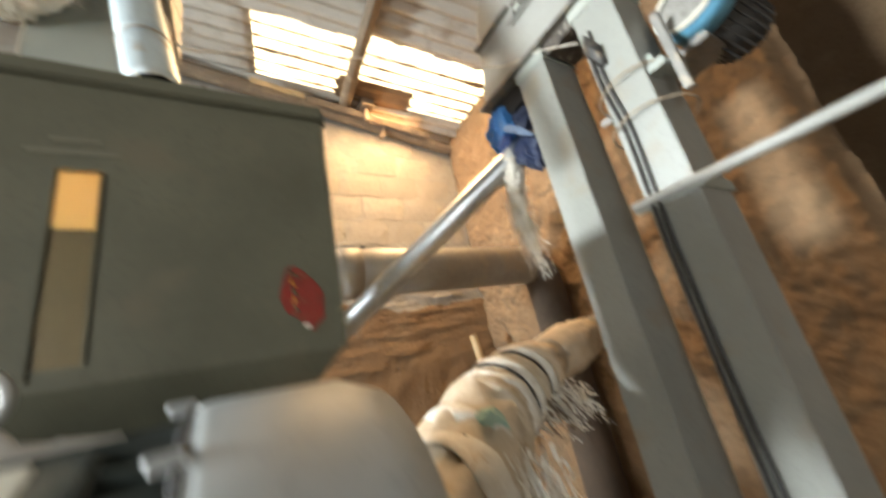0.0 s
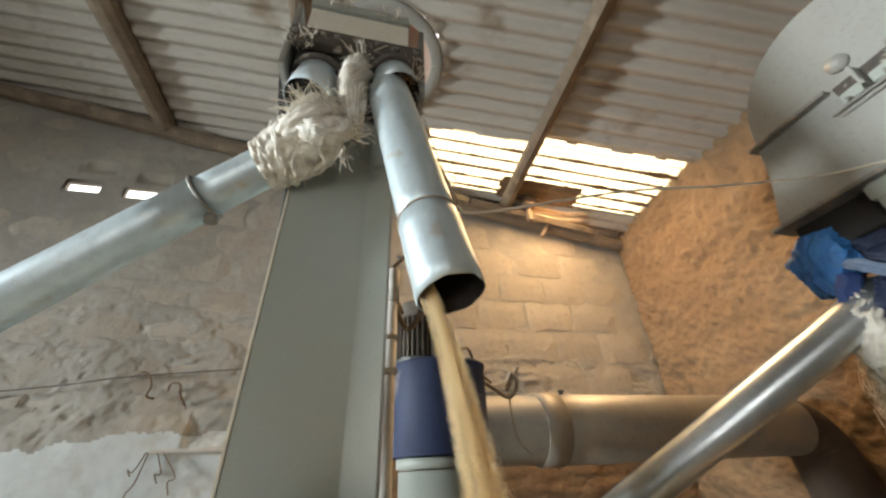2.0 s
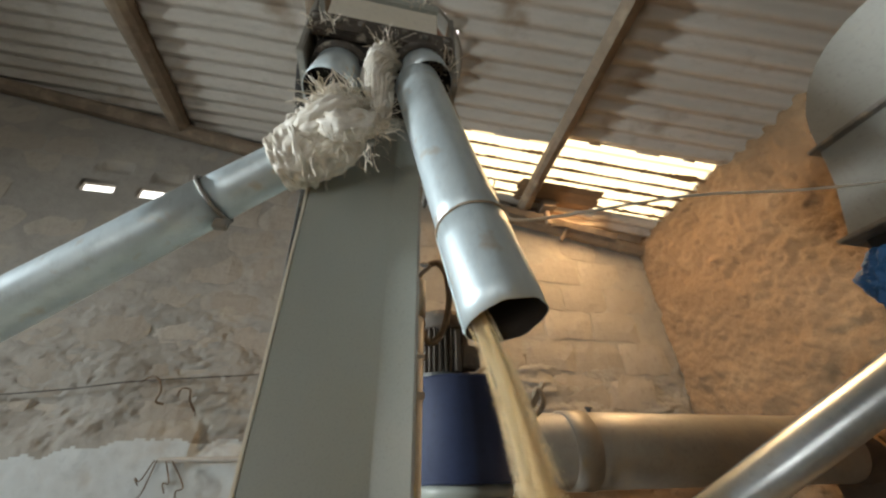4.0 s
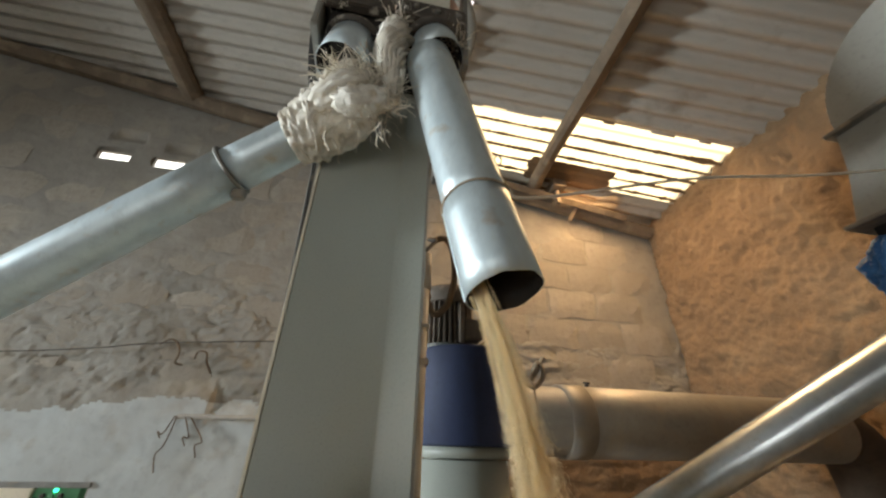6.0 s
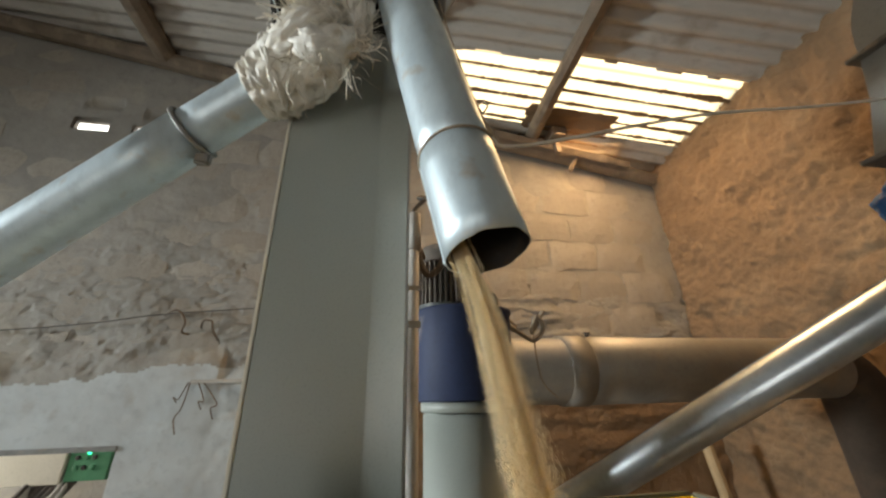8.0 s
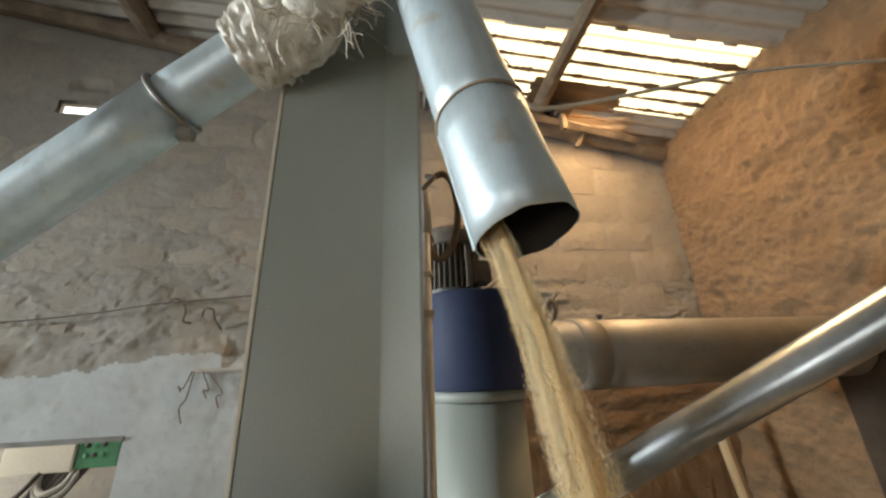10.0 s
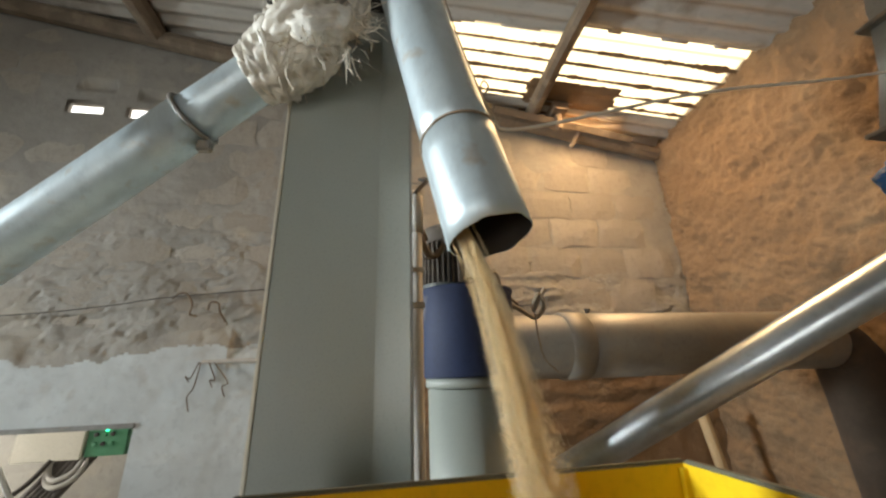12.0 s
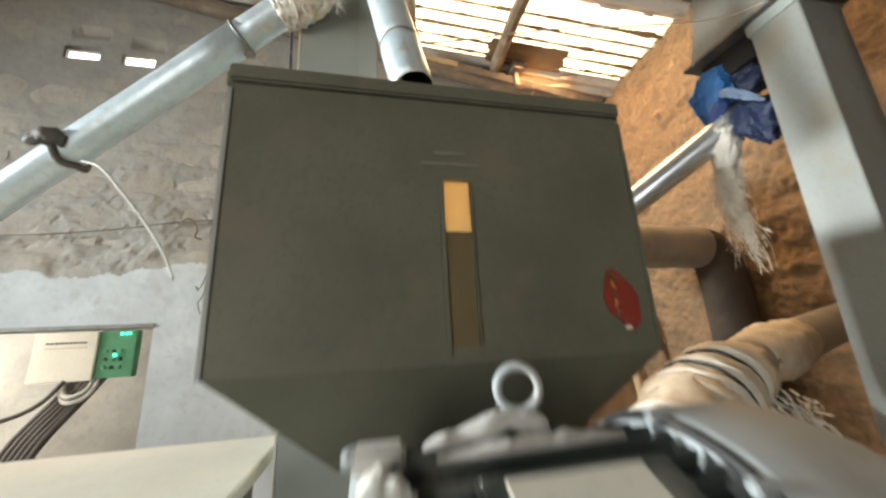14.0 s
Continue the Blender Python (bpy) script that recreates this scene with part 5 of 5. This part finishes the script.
# ---- mixer motor ----
def build_mixer_motor():
    m = thing("electric_motor", "grey electric motor with fins, eye bolt and fan cover", "motor")
    cy_, cz = 0.425, 1.075
    axis = Matrix.Translation((0, cy_, cz))
    part("body", lathe(bmesh.new(), (-0.16, cy_, cz), (1, 0, 0), [(0, .138), (.26, .138)], 40), "motor_green", m, "dark green-grey motor body", smooth=True)
    for k in range(40):
        a = 2 * math.pi * k / 40
        part("fin", boxed(-0.145, 0.083, -.0024, .0024, .134, .1565, bevel=.001, m=axis @ Matrix.Rotation(a, 4, "X")), "motor_green", m)
    cover = part("fan_cover", lathe(bmesh.new(), (0.090, cy_, cz), (1, 0, 0), [(0, .158), (.002, .166), (.012, .168), (.105, .166), (.140, .152), (.156, .11), (.158, .02)], 48), "motor_grey", m, "light grey fan cover", smooth=True)
    # black ring paints the shade of the gap behind the cover's edge
    part("cover_lip", ring_band(bmesh.new(), (0.090, cy_, cz), (1, 0, 0), .1625, .0045, 48, 8), "black", cover, "black ring for the shaded gap at the cover's edge", smooth=True)
    part("end_shield", lathe(bmesh.new(), (-0.178, cy_, cz), (1, 0, 0), [(0, .09), (.006, .146), (.04, .156), (.046, .14)], 40), "motor_grey", m, "grey end shield", smooth=True)
    # bolted ears of the end shield
    for a in (-24, 0, 24, 50):
        turn = axis @ Matrix.Rotation(radians(a), 4, "X")
        part("ear", boxed(-0.172, -0.132, -.010, .010, .140, .166, bevel=.004, m=turn), "white_cable", m, "pale cast ear")
        part("bolt", lathe(bmesh.new(), turn @ Vector((-0.179, 0, .157)), (1, 0, 0), [(0, .006), (.004, .008), (.010, .008)], 6), "motor_grey", m)
    for a in (4, 34):
        turn = axis @ Matrix.Rotation(radians(a), 4, "X")
        part("bolt", lathe(bmesh.new(), turn @ Vector((0.074, 0, .166)), (1, 0, 0), [(0, .004), (.002, .0055), (.018, .0055), (.020, .004)], 10), "motor_grey", m, "pale cover screw")
    # cast lifting lug that runs along the body, with the eye on its end
    lug = [(-0.115, 1.226), (-0.100, 1.232), (-0.075, 1.238), (-0.045, 1.246), (-0.020, 1.240), (-0.010, 1.225)]
    part("boss", tubed(curve_pts([(x, cy_ + .01, z) for x, z in lug], 4), [.0075 + .003 * math.sin(k * .5) ** 2 for k in range(21)], 14, wobble=.35, seed=4), "white_cable", m, "dusty cast lifting lug", smooth=True)
    part("eye_bolt", ring_band(bmesh.new(), (-0.032, cy_ + .01, 1.270), (0.25, 1, 0), .0180, .0042, 30, 8), "motor_grey", m, "steel lifting eye", smooth=True)
    part("crust", cloth_sleeve(bmesh.new(), [(-0.11, cy_ - .012, 1.226), (-0.06, cy_ - .014, 1.228), (0.0, cy_ - .012, 1.230), (0.05, cy_ - .01, 1.229)], [.004, .008, .007, .003], 16, 3, .4, seed=12), "white_cable", m, "caked pale feed dust", smooth=True)
    tilt_ = axis @ Matrix.Rotation(radians(31), 4, "X")
    lid = part("terminal_lid", boxed(-0.095, 0.050, -.042, .034, .150, .160, bevel=.004, m=tilt_), "motor_green", m, "dark terminal lid")
    part("rating_plate", boxed(-0.077, 0.024, -.036, .026, .159, .1615, bevel=.001, m=tilt_), "cream", lid, "blank pale rating plate")
    part("rag", cloth_sleeve(bmesh.new(), [(-0.155, 0.40, 1.225), (-0.150, 0.372, 1.212), (-0.148, 0.345, 1.185), (-0.15, 0.33, 1.15)], [.008, .017, .016, .006], 20, 3, .4, .6, seed=41), "sack", m, "scrap of pale sacking", smooth=True)
    part("base_plate", boxed(-0.20, 0.20, 0.30, 0.56, cz - .17, cz - .15, bevel=.003), "hopper_paint", m)
    for xx in (-0.12, 0.08):
        part("foot", boxed(xx, xx + .04, 0.32, 0.53, cz - .15, cz - .10, bevel=.004), "motor_green", m)
    for xx in (-0.17, 0.14):
        part("stand", boxed(xx, xx + .04, 0.40, 0.44, 0.0, cz - .17), "hopper_paint", m)
    return m


build_mixer_motor()

slab = thing("worktop", "white painted concrete worktop on a dark base", "worktop")
part("top", boxed(-2.3, -0.455, 0.85, 1.76, 0.955, 1.0, bevel=.004), "cream", slab, "dusty white top")
part("side", boxed(-2.2, -2.1, 0.9, 1.7, 0.0, 0.955), "concrete", slab)
part("side", boxed(-0.62, -0.54, 0.95, 1.7, 0.0, 0.955), "concrete", slab)
part("upstand", tubed([(-0.462, 1.74, 1.0), (-0.462, 1.74, 1.06)], .004, 6), "cream", slab)


# ---- control panel and wall clutter ----
def build_panel():
    p = thing("control_panel", "cream control box beside a lit green circuit panel, back room", "control panel")
    part("box", boxed(-2.36, -1.985, 3.22, 3.36, 1.185, 1.515, bevel=.006), "cream", p, "cream metal box")
    for k in range(9):
        part("lettering", boxed(-2.285 + k * .027, -2.266 + k * .027, 3.216, 3.221, 1.437, 1.449), "ink", p, "printed line too faint to read")
    part("lettering", boxed(-2.29, -2.04, 3.216, 3.221, 1.405, 1.413), "dusty_sack", p)
    g = part("board", boxed(-1.98, -1.755, 3.235, 3.30, 1.195, 1.518, bevel=.004), "green_board", p, "green control board")
    for i in range(3):
        for j in range(3):
            part("button", lathe(bmesh.new(), (-1.93 + i * .045, 3.236, 1.265 + j * .055), (0, -1, 0), [(0, .013), (.010, .013), (.012, .009)], 12), "black" if (i + j) % 2 else "green_board", g)
    for x, z, r in ((-1.875, 1.348, .011), (-1.85, 1.495, .009), (-1.825, 1.495, .007), (-1.80, 1.495, .007)):
        part("indicator_lamp", lathe(bmesh.new(), (x, 3.235, z), (0, -1, 0), [(0, r), (.008, r), (.012, r * .5)], 14), "green_led", g, "glowing green lamp")
    part("cable_loop", tubed(curve_pts([(-2.150, 3.25, 1.190), (-2.130, 3.22, 1.110), (-2.070, 3.20, 1.085), (-2.000, 3.22, 1.120), (-1.980, 3.26, 1.200)], 6), .016, 8), "white_cable", p, "looped white cable", smooth=True)
    part("cable_loop", tubed(curve_pts([(-2.170, 3.25, 1.190), (-2.130, 3.21, 1.080), (-2.060, 3.19, 1.050), (-1.980, 3.21, 1.090), (-1.950, 3.26, 1.200)], 6), .014, 8), "white_cable", p, smooth=True)
    for k in range(6):
        x = -2.20 + k * .033
        part("cable", tubed(curve_pts([(x + .12, 3.27, 1.24), (x + .03, 3.24, 1.08), (x - .14, 3.17, 0.80), (x - .22, 3.12, 0.507)], 6), .022, 8, wobble=.2, seed=k), "brown_cable", p, smooth=True)
    part("cable", tubed(curve_pts([(-2.12, 3.25, 1.24), (-2.22, 3.18, 1.06), (-2.36, 3.12, 0.98), (-2.50, 3.10, 0.99)], 6), .014, 8), "brown_cable", p, smooth=True)
    k = 1.60
    far = Matrix.Translation((-0.165 * (1 - k), 0.122 * (1 - k), 1.311 * (1 - k))) @ Matrix.Scale(k, 4)
    for ob in p.children_recursive:
        ob.data.transform(far)
    return p


build_panel()

def wall_wire(name, pts, r, mat, label, cat="cable"):
    return tagged(part(name, tubed(curve_pts(pts, 8), r, 6), mat, None, smooth=True), label, cat)


wy = YN - 0.055
wall_wire("wire", [(-3.6, wy, 2.22), (-2.6, wy, 2.25), (-2.0, wy, 2.31), (-1.62, wy, 2.37), (-0.6, wy, 2.46)], .004, "brown_cable", "thin dusty wire strung along the wall")
wall_wire("wire_hook", [(-1.64, wy + .04, 2.37), (-1.56, wy - .02, 2.395), (-1.51, wy - .02, 2.375), (-1.475, wy - .02, 2.31), (-1.49, wy, 2.25), (-1.46, wy + .04, 2.24)], .007, "brown_strap", "bent rusty hook on the wall")
wall_wire("wire_hook", [(-1.40, wy + .05, 2.29), (-1.36, wy - .02, 2.325), (-1.31, wy - .02, 2.32), (-1.29, wy - .02, 2.26), (-1.27, wy + .05, 2.20)], .007, "brown_strap", "bent rusty hook on the wall")
rod = part("rod", tubed([(-1.36, wy, 1.925), (-0.5, wy - .02, 1.935), (0.1, wy - .02, 1.94)], .014, 8), "white_cable")
tagged(rod, "pale conduit rod fixed along the wall", "rod")
for k, (dx, dz) in enumerate(((0.0, -.30), (0.12, -.16), (0.2, -.22), (-0.03, -.12))):
    wall_wire("wire_end", [(-1.36 + dx * .4, wy - .01, 1.925), (-1.37 + dx, wy - .03, 1.86 + dz * .3), (-1.40 + dx, wy - .03, 1.92 + dz * .7), (-1.38 + dx, wy - .02, 1.92 + dz)], .004, "brown_strap", "thin dangling wire end on the wall", "wire")
wall_wire("wire", [(0.012, 0.985, 2.190), (0.012, 1.03, 2.26), (0.009, 1.068, 2.336), (-0.03, 1.06, 2.46), (-0.075, 1.045, 2.63)], .0016, "rope", "thin tie wire from the spout ring to its outlet", "wire")
wall_wire("wire", [(0.009, 1.068, 2.336), (0.018, 1.062, 2.35), (0.026, 1.06, 2.335), (0.016, 1.062, 2.318), (0.008, 1.066, 2.332), (-0.012, 1.07, 2.318)], .0018, "rope", "small knot of wire with loose ends", "wire")
wall_wire("rope", [(-0.005, 0.975, 2.185), (0.06, 0.985, 2.185), (0.45, 1.00, 2.315), (0.82, 1.00, 2.395), (1.20, 0.97, 2.475), (1.243, 0.80, 2.40), (1.243, 0.63, 2.262)], .0030, "fibre", "dusty cord tied from the spout to the elevator hood", "cord")
wall_wire("tie_wire", [(-0.005, 0.975, 2.19), (-0.02, 0.99, 2.27), (-0.06, 1.03, 2.45), (-0.085, 1.06, 2.60)], .0025, "rope", "thin tie wire along the spout", "wire")
wall_wire("cable", [(0.16, 1.73, 2.10), (0.25, 1.80, 2.16), (0.32, 1.92, 2.12), (0.42, 2.03, 2.08)], .006, "rope", "dusty cable running off the blower")

# timber blocks and scraps on the wall top
nb = thing("timber_bracket", "small dusty timber block nailed under the rafter", "bracket")
part("block", boxed(1.36, 1.50, 3.02, 3.22, 4.06, 4.15, bevel=.006), "wood", nb)
part("strut", boxed(1.405, 1.45, 3.08, 3.13, 3.90, 4.06, bevel=.004), "wood", nb)
tagged(part("timber_strut", tubed([(1.62, 3.27, 3.84), (1.74, 3.2, 4.04)], .022, 6), "wood"), "short slanting timber strut on the wall", "strut")


# ---- falling feed ----
SPOUT_WAY = np.array((0.174, -0.167, -0.97))


def spout_path(t, dx, dy):
    """Where grains are t seconds after they leave the spout (arrays)."""
    inside = np.array((-0.066, 0.940, 1.957)) + SPOUT_WAY * t[:, None]
    free = np.stack((-0.066 + (0.33 + dx) * t, 0.940 + (-0.20 + dy) * t, 1.957 - 0.95 * t - 4.9 * t * t), axis=1)
    return np.where(t[:, None] < 0, inside, free)


def strand(seed, r0, r1, spread, count, grains, shift=0.0, size=1.0):
    """A bundle of filaments of feed: each one thousands of loose grains, denser in places."""
    g = np.random.default_rng(seed)
    T = 0.25
    verts, faces = [], []
    for q in range(count):
        dx, dy = shift + g.normal(0, spread), g.normal(0, spread)
        ox, oy = g.normal(0, r0, 2)
        t = T * (g.random(grains) * 1.25 - 0.25)
        keep = np.sin(t * g.uniform(60, 120) + g.uniform(0, 6)) + np.sin(t * g.uniform(170, 260) + g.uniform(0, 6)) + g.uniform(0, 3.0, grains) > 0
        t = t[keep]
        n = len(t)
        f = np.clip(t / T, 0, 1)
        thin = (r1 * (0.25 + f))[:, None] * g.normal(0, 0.5, (n, 2))
        p = spout_path(t, dx, dy)
        p[:, 0] += ox + thin[:, 0]
        p[:, 1] += oy + thin[:, 1]
        d = spout_path(t + .006, dx, dy) - spout_path(t, dx, dy)
        d /= np.linalg.norm(d, axis=1)[:, None]
        w = g.uniform(.00022, .00050, n) * size
        L = (w * g.uniform(4, 13, n) * (0.7 + 1.2 * f))[:, None]
        a = g.uniform(0, 6.28, n)
        side = [p + np.stack((np.cos(a + k) * w, np.sin(a + k) * w, np.zeros(n)), axis=1) for k in (0, 2.4)]
        base = sum(len(v) for v in verts)
        verts.append(np.stack([p - d * L, p + d * L] + side, axis=1).reshape(-1, 3))
        at = base + 4 * np.arange(n)
        for i, j, k in ((0, 2, 3), (1, 3, 2), (0, 1, 2), (0, 3, 1)):
            faces.append(np.stack((at + i, at + j, at + k), axis=1))
    me = bpy.data.meshes.new("feed_stream")
    me.from_pydata(np.concatenate(verts).tolist(), [], np.concatenate(faces).tolist())
    return me


STRANDS = []
for k, (r0, r1, spread, count, n_, shift, size, mt) in enumerate((
        (.0045, .0060, .036, 18, 7200, -.05, .37, "flour"), (.0055, .0075, .040, 18, 7200, 0.01, .37, "grain"), (.0055, .0080, .040, 16, 7200, 0.06, .37, "flour"),
        (.0055, .0090, .040, 12, 5600, .09, .37, "grain"), (.0070, .0120, .080, 8, 900, .15, .4, "flour"))):
    me_ = strand(k + 1, r0, r1, spread, count, n_, shift, size)
    me_.materials.append(M[mt])
    st_ = new("feed_stream", me_)
    tagged(st_, "falling stream of crushed yellow maize feed", "grain", "falling feed", "stuff")
    STRANDS.append(st_)


# ---- wall blocks ----
def block_mesh(seed):
    bm = bmesh.new()
    r = random.Random(seed)
    nx, nz = 5, 3
    L, H, D = 0.458, 0.270, 0.05
    g = {}
    for i in range(nx + 1):
        for j in range(nz + 1):
            e = (i in (0, nx)) + (j in (0, nz))
            x = -L / 2 + L * i / nx + r.uniform(-.015, .015)
            z = -H / 2 + H * j / nz + r.uniform(-.015, .015)
            g[i, j] = bm.verts.new((x, -0.008 + (0.006 if e == 1 else 0.011 if e == 2 else 0) + r.uniform(-.004, .004), z))
    for i in range(nx):
        for j in range(nz):
            bm.faces.new([g[k] for k in ((i, j), (i + 1, j), (i + 1, j + 1), (i, j + 1))])
    edge = [(i, 0) for i in range(nx)] + [(nx, j) for j in range(nz)] + [(i, nz) for i in range(nx, 0, -1)] + [(0, j) for j in range(nz, 0, -1)]
    back = {k: bm.verts.new((g[k].co.x * 1.01, D, g[k].co.z * 1.01)) for k in edge}
    for a, b in zip(edge, edge[1:] + edge[:1]):
        bm.faces.new((g[a], back[a], back[b], g[b]))
    me = bpy.data.meshes.new("block")
    bmesh.ops.recalc_face_normals(bm, faces=bm.faces)
    bm.to_mesh(me)
    bm.free()
    me.materials.append(M["block"])
    return me


meshes = [block_mesh(50 + k) for k in range(9)]
r = random.Random(77)
for row in range(7, 17):
    z = 0.14 + 0.283 * row
    for col in range(21):
        x = XL + 0.1 + 0.470 * col + (0.235 if row % 2 else 0) + r.uniform(-.01, .01)
        if x > XW - 0.18 or z + 0.15 > roof_z(x + 0.2, YN) - 0.02 or z < 2.05:
            continue
        if any(a - 0.24 < x < b + 0.24 and c - 0.145 < z < d + 0.145 for a, b, c, d in VENTS + HOLES):
            continue
        ob = new("block", r.choice(meshes))
        ob.matrix_world = pose(x, YN + 0.0145 + r.uniform(-.004, .004), z, r.uniform(-1, 1), r.uniform(-1.4, 1.4), r.uniform(-.6, .6))
        ob.parent = wall_n


# ---- what moves ----
def motions():
    r = random.Random(21)
    for k, ob in enumerate(STRANDS):
        rows = []
        for i in range(141):
            t = i / 10
            sway = (0.003 + 0.0022 * k) * noise.noise(Vector((t * 2.3, k * 4.0, 1.0)))
            fall = 0.045 * (i % 2) * r.uniform(.6, 1) - 0.03
            way = Vector(SPOUT_WAY) * fall
            rows.append((t, pose(sway + way.x, 0.5 * sway + way.y, way.z)))
        walk(ob, rows)


motions()
